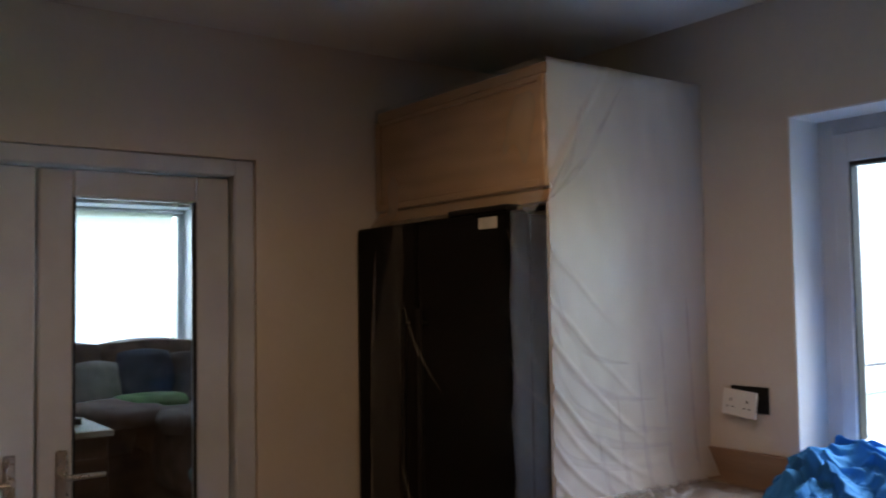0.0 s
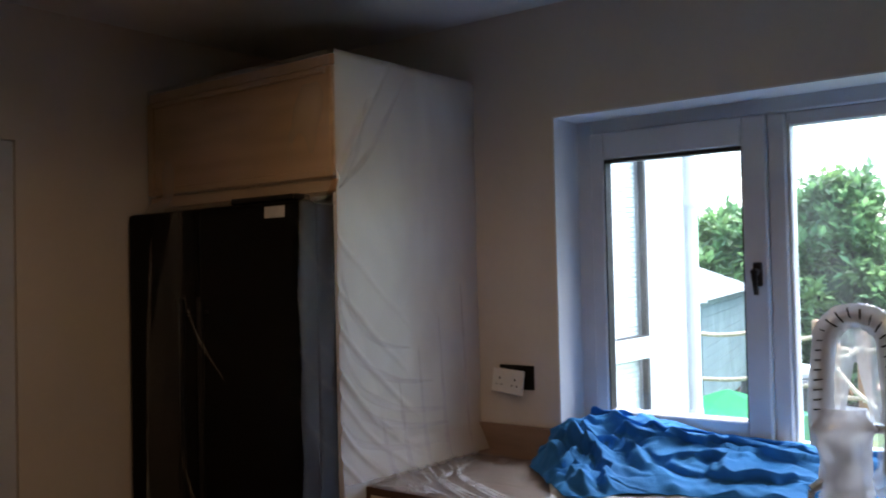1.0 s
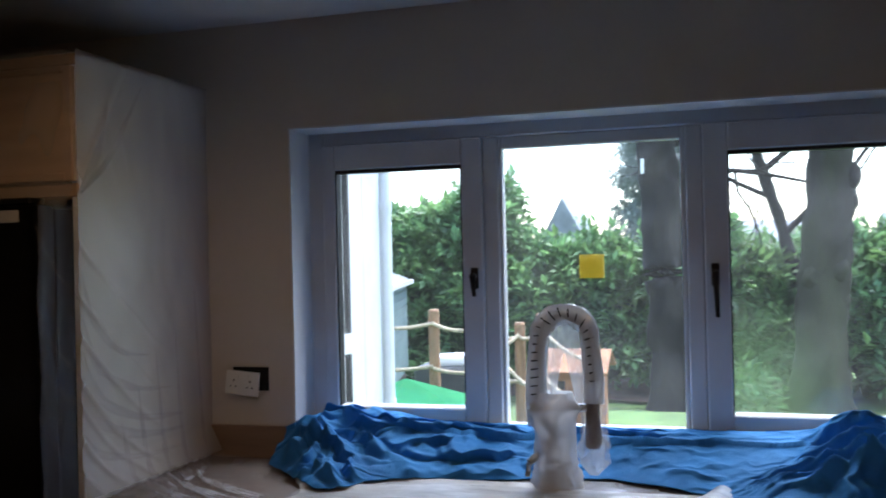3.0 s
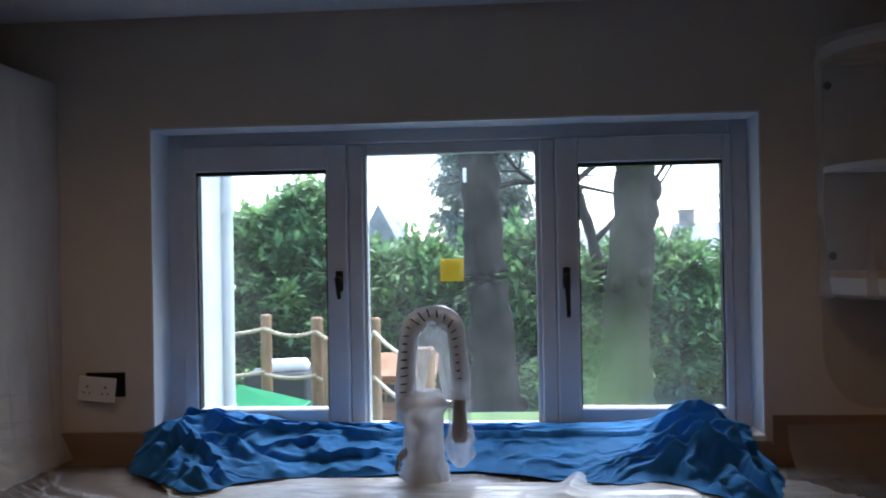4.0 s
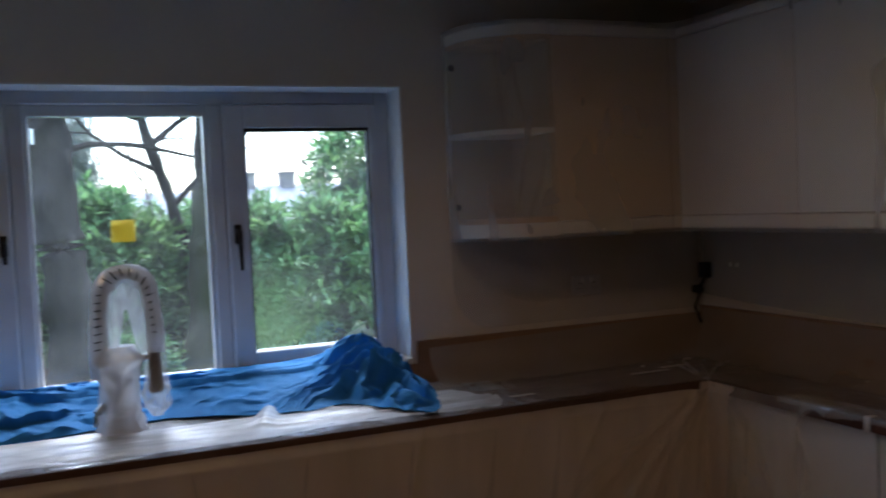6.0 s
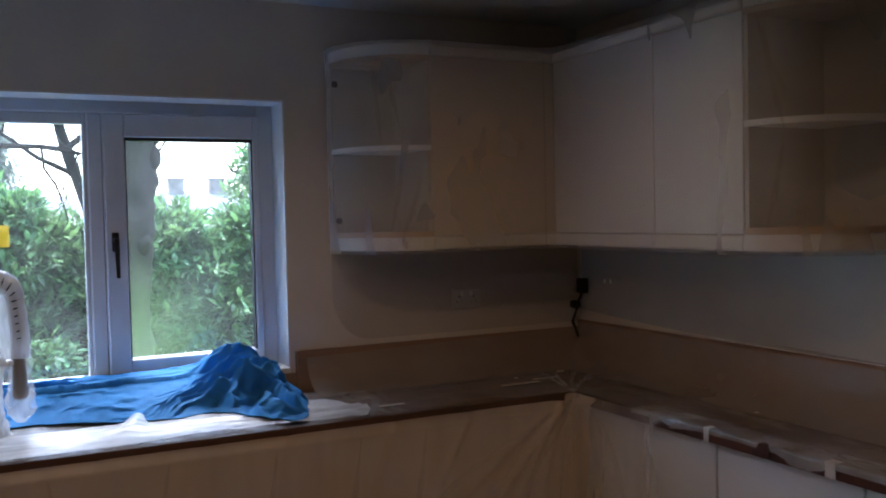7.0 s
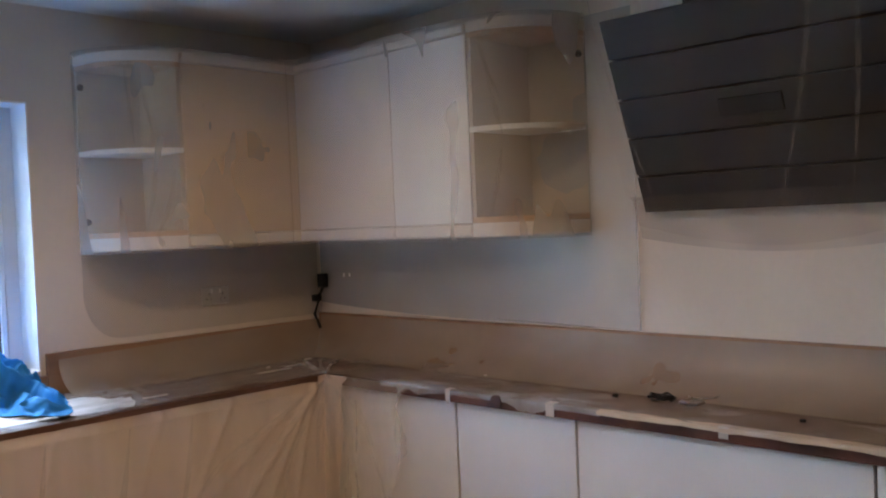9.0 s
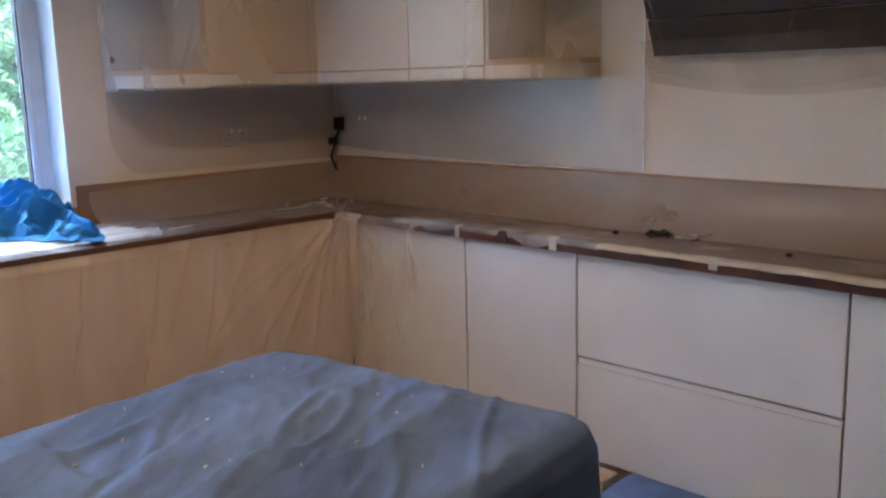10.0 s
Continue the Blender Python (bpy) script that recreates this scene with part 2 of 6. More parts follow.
CREASESOFT = film("film_crease_soft", 0.02, 0.13, 14.0, rough=0.45, gloss=0.12, col=(0.88, 0.87, 0.86))


def crease(parent, pts, r, material, seed=0):
    """A pinched fold of film: a thin ribbon-like ridge that tapers to both ends."""
    rnd = random.Random(seed)
    line = []
    n = len(pts) - 1
    for k in range(n * 6 + 1):
        i = min(k // 6, n - 1)
        f = (k - i * 6) / 6
        p0, p1, p2, p3 = (Vector(pts[max(0, min(n, j))]) for j in (i - 1, i, i + 1, i + 2))
        line.append(0.5 * ((2 * p1) + (p2 - p0) * f + (2 * p0 - 5 * p1 + 4 * p2 - p3) * f * f + (3 * p1 - p0 - 3 * p2 + p3) * f ** 3))
    m = len(line) - 1
    bm = bmesh.new()
    tube(bm, line, [max(0.0006, r * math.sin(math.pi * (0.06 + 0.9 * k / m)) * rnd.uniform(0.7, 1.2)) for k in range(m + 1)], 6)
    return part("fold", bm, material, parent, smooth=True)


# ---- the room shell ----
XL, XR, YB, YW = -2.36, 2.485, -6.0, 0.0
WX, WZ0, WZ1 = 1.05, 1.0, 2.09
solo("floor", boxes([(XL - 0.14, XR + 0.3, YB - 0.3, 0.3, -0.15, 0.0), (XL - 6.0, XL - 0.1401, YB - 0.3, 1.0, -0.15, 0.0)]), FLOORM, "worn brown wooden floor of the kitchen and living room", "floor", kind="structure")
solo("ceiling", boxes([(XL - 0.14, XR + 0.3, YB - 0.3, 0.3, CEIL, CEIL + 0.25), (XL - 6.0, XL - 0.1401, YB - 0.3, 1.0, CEIL, CEIL + 0.25)]), CEILING, "plain white painted ceiling with recessed downlights", "ceiling", kind="structure")
solo("wall_window", boxes([(XL - 0.14, -WX, 0.0, 0.3, 0, CEIL), (WX, XR + 0.3, 0.0, 0.3, 0, CEIL), (-WX, WX, 0.0, 0.3, 0, WZ0), (-WX, WX, 0.0, 0.3, WZ1, CEIL)]),
     PLASTER, "bare off-white plastered wall round the kitchen window", "wall", kind="structure")
solo("wall_right", box(XR, XR + 0.3, YB, 0.0, 0, CEIL), PLASTER, "off-white plastered wall behind the wall cabinets", "wall", kind="structure")
solo("wall_back", box(XL - 6.0, XR + 0.3, YB - 0.3, YB, 0, CEIL), PLASTER, "plain off-white wall closing the room", "wall", kind="structure")
DY0, DY1, DZ = -2.62, -1.215, 2.03
solo("wall_left", boxes([(XL - 0.14, XL, DY1, 0.0, 0, CEIL), (XL - 0.14, XL, YB, DY0, 0, CEIL), (XL - 0.14, XL, DY0, DY1, DZ, CEIL)]),
     PLASTER, "off-white plastered wall with the glazed double door", "wall", kind="structure")
# living room shell
LX, LY0, LY1, LZ0, LZ1 = -7.84, -2.35, 0.68, 1.0, 2.43
solo("wall_far", boxes([(LX - 0.5, LX, YB, LY0, 0, CEIL), (LX - 0.5, LX, LY1, 1.0, 0, CEIL), (LX - 0.5, LX, LY0, LY1, 0, LZ0), (LX - 0.5, LX, LY0, LY1, LZ1, CEIL), (LX, XL - 0.14, 0.86, 1.0, 0, CEIL)]),
     PLASTER, "pale living room wall with a wide window", "wall", kind="structure")
# reveal linings of the kitchen window
solo("trim", boxes([(-WX, -WX + 0.006, -0.004, 0.155, WZ0, WZ1), (WX - 0.006, WX, -0.004, 0.155, WZ0, WZ1), (-WX, WX, -0.004, 0.155, WZ1 - 0.006, WZ1)]),
     REVEAL, "white painted window reveal", "trim", kind="structure")
solo("window_sill", box(-WX + 0.004, WX - 0.004, -0.02, 0.15, WZ0 - 0.012, WZ0 + 0.012, 0.004), REVEAL, "white window board under the dust sheet", "sill", kind="structure")


# ---- kitchen window ----
def kitchen_window():
    w = thing("window_1", (0, 0.19, WZ0), "grey-white three-light plastic casement window with dark handles", "window", kind="structure")
    y0, y1 = 0.155, 0.225
    part("window_frame", boxes([(-WX, -0.985, y0, y1, WZ0, WZ1), (0.985, WX, y0, y1, WZ0, WZ1), (-0.985, 0.985, y0, y1, 2.035, WZ1), (-0.985, 0.985, y0, y1, WZ0, 1.018),
                                (-0.375, -0.318, y0, y1, 1.018, 2.035), (0.318, 0.375, y0, y1, 1.018, 2.035)], 0.006), WINFRAME, w)
    for x0, x1, gx0, gx1 in ((-0.985, -0.375, -0.935, -0.45), (0.375, 0.985, 0.454, 0.956)):
        z0, z1, gz0, gz1 = 1.018, 2.035, 1.076, 1.943
        sash = part("sash", boxes([(x0, gx0, y0 - 0.018, y1 - 0.02, z0, z1), (gx1, x1, y0 - 0.018, y1 - 0.02, z0, z1),
                                   (gx0, gx1, y0 - 0.018, y1 - 0.02, gz1, z1), (gx0, gx1, y0 - 0.018, y1 - 0.02, z0, gz0)], 0.005), WINFRAME, w)
        part("gasket", boxes([(gx0, gx0 + 0.005, y0 - 0.012, y0 + 0.03, gz0, gz1), (gx1 - 0.005, gx1, y0 - 0.012, y0 + 0.03, gz0, gz1), (gx0 + 0.005, gx1 - 0.005, y0 - 0.012, y0 + 0.03, gz1 - 0.012, gz1)]), GASKET, sash)
        p = part("pane", box(gx0 + 0.001, gx1 - 0.001, 0.186, 0.19, gz0 + 0.001, gz1 - 0.001), GLASS, sash)
        p.visible_shadow = False
    mz0, mz1 = 1.02, 1.994
    part("glazing_bead", boxes([(-0.318, -0.307, y0 + 0.01, y1 - 0.01, 1.018, 2.035), (0.303, 0.318, y0 + 0.01, y1 - 0.01, 1.018, 2.035), (-0.307, 0.303, y0 + 0.01, y1 - 0.01, mz1, 2.035)], 0.003), WINFRAME, w)
    p = part("pane", box(-0.306, 0.302, 0.194, 0.198, mz0, mz1 - 0.001), GLASS, w)
    p.visible_shadow = False
    for hx in (-0.405, 0.408):
        bm = bmesh.new()
        cuboid(bm, hx - 0.013, hx + 0.013, 0.117, 0.137, 1.5, 1.575, 0.005, 2)
        rod(bm, (hx, 0.12, 1.545), (hx, 0.09, 1.545), 0.011)
        rod(bm, (hx, 0.092, 1.55), (hx + 0.004, 0.098, 1.4 if hx > 0 else 1.475), 0.011, 0.007)
        part("handle", bm, BRONZE, w, "dark bronze casement handle")
    return w


kitchen_window()
MIST = film("misted_glass", 0.0, 0.42, 2.2, rough=0.6, gloss=0.02, col=(0.2, 0.32, 0.15), bump=0.0)
_n, _l = MIST.node_tree.nodes, MIST.node_tree.links
_tc, _gr, _sub = _n.new("ShaderNodeTexCoord"), _n.new("ShaderNodeMapping"), _n.new("ShaderNodeTexGradient")
_gr.inputs["Location"].default_value, _gr.inputs["Scale"].default_value = (-0.5 * 3.2, 0.0, -1.09 * 2.5), (3.2, 0.0, 2.5)
_sub.gradient_type = "SPHERICAL"
_l.new(_tc.outputs["Object"], _gr.inputs[0])
_l.new(_gr.outputs[0], _sub.inputs[0])
_mr = [n for n in _n if n.type == "MAP_RANGE"][0]
_mr.inputs[1].default_value, _mr.inputs[2].default_value = 0.0, 0.75
_l.new(_sub.outputs[1], _mr.inputs[0])
solo("glass_mist", sheet(20, 20, lambda u, v: (0.456 + 0.49 * u, 0.1905, 1.078 + 0.55 * v)), MIST, "greenish misted patch low on a window pane", "mist").visible_shadow = False
solo("sticky_note", box(-0.046, 0.04, 0.1995, 0.2005, 1.53, 1.612), leafy("yellow_paper", (0.7, 0.6, 0.15), (0.66, 0.56, 0.13), 0.02), "square yellow paper note stuck on the window pane", "sticky note")

for i, (lx, ly) in enumerate(LAMPS):
    dl = thing("downlight", (lx, ly, CEIL), "small round recessed ceiling downlight switched on", "downlight", "ceiling downlights")
    bm = bmesh.new()
    ring = []
    for k in range(24):
        a = 2 * math.pi * k / 24
        ring.append([bm.verts.new((lx + r * math.cos(a), ly + r * math.sin(a), z)) for r, z in ((0.045, CEIL - 0.0005), (0.043, CEIL - 0.006), (0.034, CEIL - 0.006), (0.03, CEIL - 0.001))])
    for k in range(24):
        a, b = ring[k], ring[(k + 1) % 24]
        for j in range(3):
            bm.faces.new((a[j], a[j + 1], b[j + 1], b[j]))
    part("bezel", bm, CHROME, dl)
    bm = bmesh.new()
    bmesh.ops.create_circle(bm, cap_ends=True, segments=20, radius=0.03, matrix=Matrix.Translation((lx, ly, CEIL - 0.002)))
    part("lens", bm, glow("lamp_glow", (1.0, 0.7, 0.42), 1.6) if i == 0 else bpy.data.materials["lamp_glow"], dl, "glowing warm lens")


# ---- glazed double door and living room ----
def double_door():
    d = thing("door_1", (XL - 0.07, (DY0 + DY1) / 2, 0), "closed pair of grey-white glazed doors to the living room", "door", kind="structure")
    part("door_frame", boxes([(XL - 0.13, XL - 0.012, DY1 - 0.075, DY1, 0, DZ), (XL - 0.13, XL - 0.012, DY0, DY0 + 0.075, 0, DZ), (XL - 0.13, XL - 0.012, DY0 + 0.075, DY1 - 0.075, DZ - 0.06, DZ)], 0.006), WINFRAME, d)
    mid = -1.925
    for y1, y0, hy in ((DY1 - 0.08, mid + 0.004, mid + 0.075), (mid - 0.004, DY0 + 0.08, mid - 0.075)):
        leaf = part("door_leaf", boxes([(XL - 0.1, XL - 0.05, y1 - 0.12, y1, 0.01, DZ - 0.064), (XL - 0.1, XL - 0.05, y0, y0 + 0.105, 0.01, DZ - 0.064),
                                        (XL - 0.1, XL - 0.05, y0 + 0.105, y1 - 0.12, 1.875, DZ - 0.064), (XL - 0.1, XL - 0.05, y0 + 0.105, y1 - 0.12, 0.01, 0.24)], 0.006), WINFRAME, d)
        g = part("pane", box(XL - 0.08, XL - 0.074, y0 + 0.106, y1 - 0.121, 0.241, 1.874), DOORGLASS, leaf)
        g.visible_shadow = False
        part("gasket", boxes([(XL - 0.06, XL - 0.047, y1 - 0.126, y1 - 0.12, 0.24, 1.875), (XL - 0.06, XL - 0.047, y0 + 0.105, y0 + 0.111, 0.24, 1.875)]), GASKET, leaf)
        bm = bmesh.new()
        cuboid(bm, XL - 0.05, XL - 0.04, hy - 0.018, hy + 0.018, 0.9, 1.08, 0.004)
        rod(bm, (XL - 0.045, hy, 1.0), (XL + 0.005, hy, 1.0), 0.01)
        rod(bm, (XL + 0.003, hy, 1.0), (XL + 0.003, hy + (0.12 if hy > mid else -0.12), 1.0), 0.01, 0.008)
        part("lever_handle", bm, CHROME, leaf, "brushed steel lever handle")


double_door()

BLIND = bpy.data.materials.new("roller_blind_cloth")
BLIND.use_nodes = True
_bn, _bl = BLIND.node_tree.nodes, BLIND.node_tree.links
_t, _d, _m = _bn.new("ShaderNodeBsdfTranslucent"), _bn.new("ShaderNodeBsdfDiffuse"), _bn.new("ShaderNodeMixShader")
_t.inputs[0].default_value = (0.95, 0.97, 0.95, 1)
_d.inputs[0].default_value = (0.8, 0.82, 0.8, 1)
_m.inputs[0].default_value = 0.12
_bl.new(_t.outputs[0], _m.inputs[1])
_bl.new(_d.outputs[0], _m.inputs[2])
_bl.new(_m.outputs[0], _bn["Material Output"].inputs[0])


def living_window():
    w = thing("window_2", (LX, (LY0 + LY1) / 2, LZ0), "white living room window behind a pale roller blind", "window", kind="structure")
    a, b = LX - 0.48, LX - 0.41
    part("window_frame", boxes([(a, b, LY0, LY0 + 0.07, LZ0, LZ1), (a, b, LY1 - 0.07, LY1, LZ0, LZ1), (a, b, LY0 + 0.07, LY1 - 0.07, LZ1 - 0.07, LZ1), (a, b, LY0 + 0.07, LY1 - 0.07, LZ0, LZ0 + 0.07),
                                (a, b, -1.0, -0.94, LZ0 + 0.07, LZ1 - 0.07)], 0.005), UPVC, w)
    g = part("pane", box(LX - 0.45, LX - 0.446, LY0 + 0.071, LY1 - 0.071, LZ0 + 0.071, LZ1 - 0.071), GLASS, w)
    g.visible_shadow = False
    part("window_sill", box(LX - 0.41, LX + 0.06, LY0, LY1, LZ0 - 0.01, LZ0 + 0.015, 0.005), UPVC, w)
    part("reveal", boxes([(LX - 0.408, LX + 0.002, LY1 - 0.012, LY1 - 0.002, LZ0 + 0.016, LZ1 - 0.002), (LX - 0.408, LX + 0.002, LY0 + 0.002, LY1 - 0.013, LZ1 - 0.012, LZ1 - 0.002)]), UPVC, w)


living_window()
rb = thing("roller_blind", (LX, -1.2, LZ1), "pale cream roller blind lowered over the living room window", "blind")
part("cloth", sheet(60, 10, lambda u, v: (LX - 0.36 + 0.003 * math.sin(u * 9), LY0 + 0.03 + (LY1 - LY0 - 0.17) * u, LZ1 - 0.03 - 1.36 * v)), BLIND, rb)
bm = bmesh.new()
rod(bm, (LX - 0.36, LY0 + 0.01, LZ1 - 0.025), (LX - 0.36, LY1 - 0.02, LZ1 - 0.025), 0.02)
part("roller", bm, UPVC, rb)
bm = bmesh.new()
rod(bm, (LX - 0.36, LY0 + 0.03, LZ1 - 1.39), (LX - 0.36, LY1 - 0.14, LZ1 - 1.39), 0.008)
part("bottom_bar", bm, UPVC, rb)

LEATHER = mat("brown_leather", (0.34, 0.2, 0.14), 0.5, var=0.25, scale=5, bump=0.15, bscale=70)


def cushion(bm, c, s, puff=0.35, rz=0.0, tilt=0.0):
    """A soft pillow block about c, half sizes s."""
    bmesh.ops.create_cube(bm, size=2.0)
    bmesh.ops.subdivide_edges(bm, edges=bm.edges[:], cuts=5, use_grid_fill=True)
    vs = bm.verts[:]
    m = Matrix.Translation(c) @ Euler((0, tilt, rz)).to_matrix().to_4x4()
    for v in vs:
        p = v.co.copy()
        q = p.normalized() * 1.25
        p = p.lerp(q, puff)
        p += Vector((fbm(p.x * 2 + c[0], p.y * 2, p.z * 2), fbm(p.y * 2, p.z * 2 + c[1], 3), fbm(p.z * 2, p.x * 2, c[2]))) * 0.05
        v.co = m @ Vector((p.x * s[0], p.y * s[1], p.z * s[2]))


def sofa():
    s = thing("sofa", (-6.8, -0.6, 0), "brown leather corner sofa with soft back cushions under the window", "sofa")

    def soft(name, c, h, puff, **k):
        bm = bmesh.new()
        cushion(bm, c, h, puff, **k)
        part(name, bm, LEATHER, s, smooth=True)
    soft("base", (-6.8, -0.85, 0.24), (0.6, 1.4, 0.2), 0.12)
    for y in (-1.7, -0.85, 0.0):
        soft("seat_cushion", (-6.65, y, 0.55), (0.5, 0.42, 0.14), 0.3)
        soft("back_cushion", (-7.3, y, 0.82), (0.2, 0.44, 0.36), 0.35, tilt=-0.12)
    soft("chaise", (-5.75, 0.1, 0.42), (0.6, 0.42, 0.24), 0.25)
    for y in (-2.35, 0.48):
        soft("armrest", (-6.8, y, 0.45), (0.6, 0.13, 0.36), 0.3)


sofa()


def throw_cushion(c, s, col, label, rz, tilt):
    bm = bmesh.new()
    cushion(bm, c, s, 0.45, rz, tilt)
    solo("cushion", bm, mat("cushion_cloth", col, 0.85, var=0.15, scale=6, bump=0.2), label, "cushion", "cushions on the sofa", smooth=True)


throw_cushion((-6.98, -0.52, 0.84), (0.08, 0.2, 0.2), (0.8, 0.78, 0.76), "pale grey square cushion leaning on the brown sofa", 0.15, -0.3)
throw_cushion((-7.0, -0.12, 0.92), (0.08, 0.22, 0.2), (0.2, 0.22, 0.3), "dark blue-grey cushion leaning on the brown sofa", -0.1, -0.3)
throw_cushion((-7.0, 0.24, 0.88), (0.08, 0.2, 0.2), (0.3, 0.24, 0.22), "taupe cushion leaning on the brown sofa", -0.2, -0.3)
throw_cushion((-6.6, -0.2, 0.74), (0.2, 0.24, 0.06), (0.3, 0.55, 0.25), "light green cushion lying flat on the sofa", 0.2, 0.0)
throw_cushion((-6.35, -0.5, 0.7), (0.3, 0.28, 0.06), (0.34, 0.24, 0.2), "crumpled brown blanket cushion on the sofa seat", 0.4, 0.1)
throw_cushion((-5.8, -0.1, 0.68), (0.3, 0.28, 0.07), (0.42, 0.33, 0.28), "soft pale brown cushion on the chaise", -0.3, 0.05)

WOODDARK = mat("reddish_wood", (0.2, 0.1, 0.055), 0.4, var=0.2, scale=3, stretch=(1, 1, 6))
WOODPALE = mat("pale_table_top", (0.55, 0.45, 0.35), 0.4, var=0.1, scale=3)
cb = thing("side_cabinet", (-4.4, -1.6, 0), "low brown wooden cabinet with a pale top", "cabinet")
part("body", box(-4.7, -4.12, -2.0, -1.22, 0.0, 0.86, 0.01), WOODDARK, cb)
part("top", box(-4.72, -4.1, -2.02, -1.2, 0.862, 0.895, 0.006), WOODPALE, cb)
part("door", box(-4.118, -4.102, -1.7, -1.24, 0.05, 0.76, 0.004), WOODDARK, cb)
for y in (-1.4, -1.3):
    bm = bmesh.new()
    rod(bm, (-4.4, y, 0.896), (-4.4, y, 0.93), 0.02, 0.018)
    solo("small_jar", bm, BRONZE, "tiny dark jar standing on the pale cabinet top", "jar", "jars on the cabinet")
bm = bmesh.new()
cushion(bm, (-4.4, -0.42, 0.52), (0.24, 0.22, 0.07), 0.6)
solo("footstool", bm, mat("pale_teal_cloth", (0.45, 0.62, 0.62), 0.8, var=0.1), "pale teal rounded footstool cushion on the floor", "stool", smooth=True)
bm = bmesh.new()
for a in range(4):
    rod(bm, (-4.4 + 0.13 * math.cos(a * 1.57 + 0.8), -0.42 + 0.12 * math.sin(a * 1.57 + 0.8), 0), (-4.4 + 0.1 * math.cos(a * 1.57 + 0.8), -0.42 + 0.09 * math.sin(a * 1.57 + 0.8), 0.46), 0.018)
place("leg_frame", bm, WOODDARK, bpy.data.objects["footstool"])
solo("rug", box(-4.9, -2.7, -2.5, -0.3, 0.001, 0.014, 0.004), mat("pale_rug", (0.5, 0.46, 0.42), 0.9, var=0.2, scale=6, bump=0.4), "pale grey-beige rug on the living room floor", "rug")

# ---- fridge and its housing ----
PX, CF, CT, WT = -1.39, -0.705, 2.248, 0.905


def fridge_housing():
    h = thing("tall_cabinet", (-1.88, -0.35, 0), "pale wooden fridge housing with a framed top door, sheeted in plastic", "cabinet")
    part("side_panel", box(PX - 0.025, PX, CF, -0.003, 0.0, CT - 0.004, 0.003), WHITEDOOR, h)
    part("carcass", boxes([(XL + 0.002, PX - 0.026, CF + 0.02, -0.003, CT - 0.025, CT - 0.004), (XL + 0.002, PX - 0.026, CF + 0.02, -0.003, 1.815, 1.84), (XL + 0.002, PX - 0.026, -0.02, -0.004, 1.84, CT - 0.026),
                            (XL + 0.002, XL + 0.02, CF + 0.02, -0.02, 1.84, CT - 0.026)]), OAK, h)
    part("rail", boxes([(XL + 0.003, PX - 0.001, CF - 0.004, CF + 0.018, 2.212, CT), (XL + 0.003, PX - 0.001, CF - 0.004, CF + 0.018, 1.82, 1.862)], 0.004), OAK, h, "pale wooden rail")
    x0, x1, z0, z1 = XL + 0.006, PX - 0.004, 1.866, 2.208
    door = part("door", boxes([(x0, x0 + 0.035, CF - 0.02, CF, z0, z1), (x1 - 0.03, x1, CF - 0.02, CF, z0, z1), (x0 + 0.035, x1 - 0.03, CF - 0.02, CF, z1 - 0.02, z1), (x0 + 0.035, x1 - 0.03, CF - 0.02, CF, z0, z0 + 0.026)], 0.004), OAK, h)
    part("panel", box(x0 + 0.034, x1 - 0.029, CF - 0.01, CF - 0.002, z0 + 0.025, z1 - 0.019), OAK, door)
    return h


fridge_housing()


def fridge():
    f = thing("fridge", (-1.88, -0.42, 0), "tall black double-door fridge freezer half covered in plastic", "fridge")
    x0, x1, yf, zt = XL + 0.022, -1.435, -0.8, 1.795
    part("body", box(x0 + 0.005, x1 - 0.004, yf + 0.05, -0.04, 0.02, zt - 0.01, 0.008, 2), BLACKGLOSS, f)
    mid = (x0 + x1) / 2 - 0.05
    for a, b in ((x0, mid - 0.003), (mid + 0.003, x1)):
        dr = part("door", box(a, b, yf - 0.02, yf + 0.048, 0.06, zt, 0.014, 3), BLACKGLOSS, f)
        hx = mid - 0.05 if b < mid else mid + 0.05
        bm = bmesh.new()
        rod(bm, (hx, yf - 0.05, 0.55), (hx, yf - 0.05, 1.5), 0.01)
        for z in (0.6, 1.45):
            rod(bm, (hx, yf - 0.05, z), (hx, yf - 0.018, z), 0.008)
        part("handle", bm, BLACK, dr)
    part("hinge_cover", box(x0 + 0.55, x1 - 0.05, yf + 0.0, yf + 0.07, zt + 0.001, zt + 0.022, 0.005), BLACK, f)
    part("control_label", box(x1 - 0.16, x1 - 0.07, yf - 0.0225, yf - 0.0205, zt - 0.05, zt - 0.015), TAPE, f, "torn white paper label")


fridge()


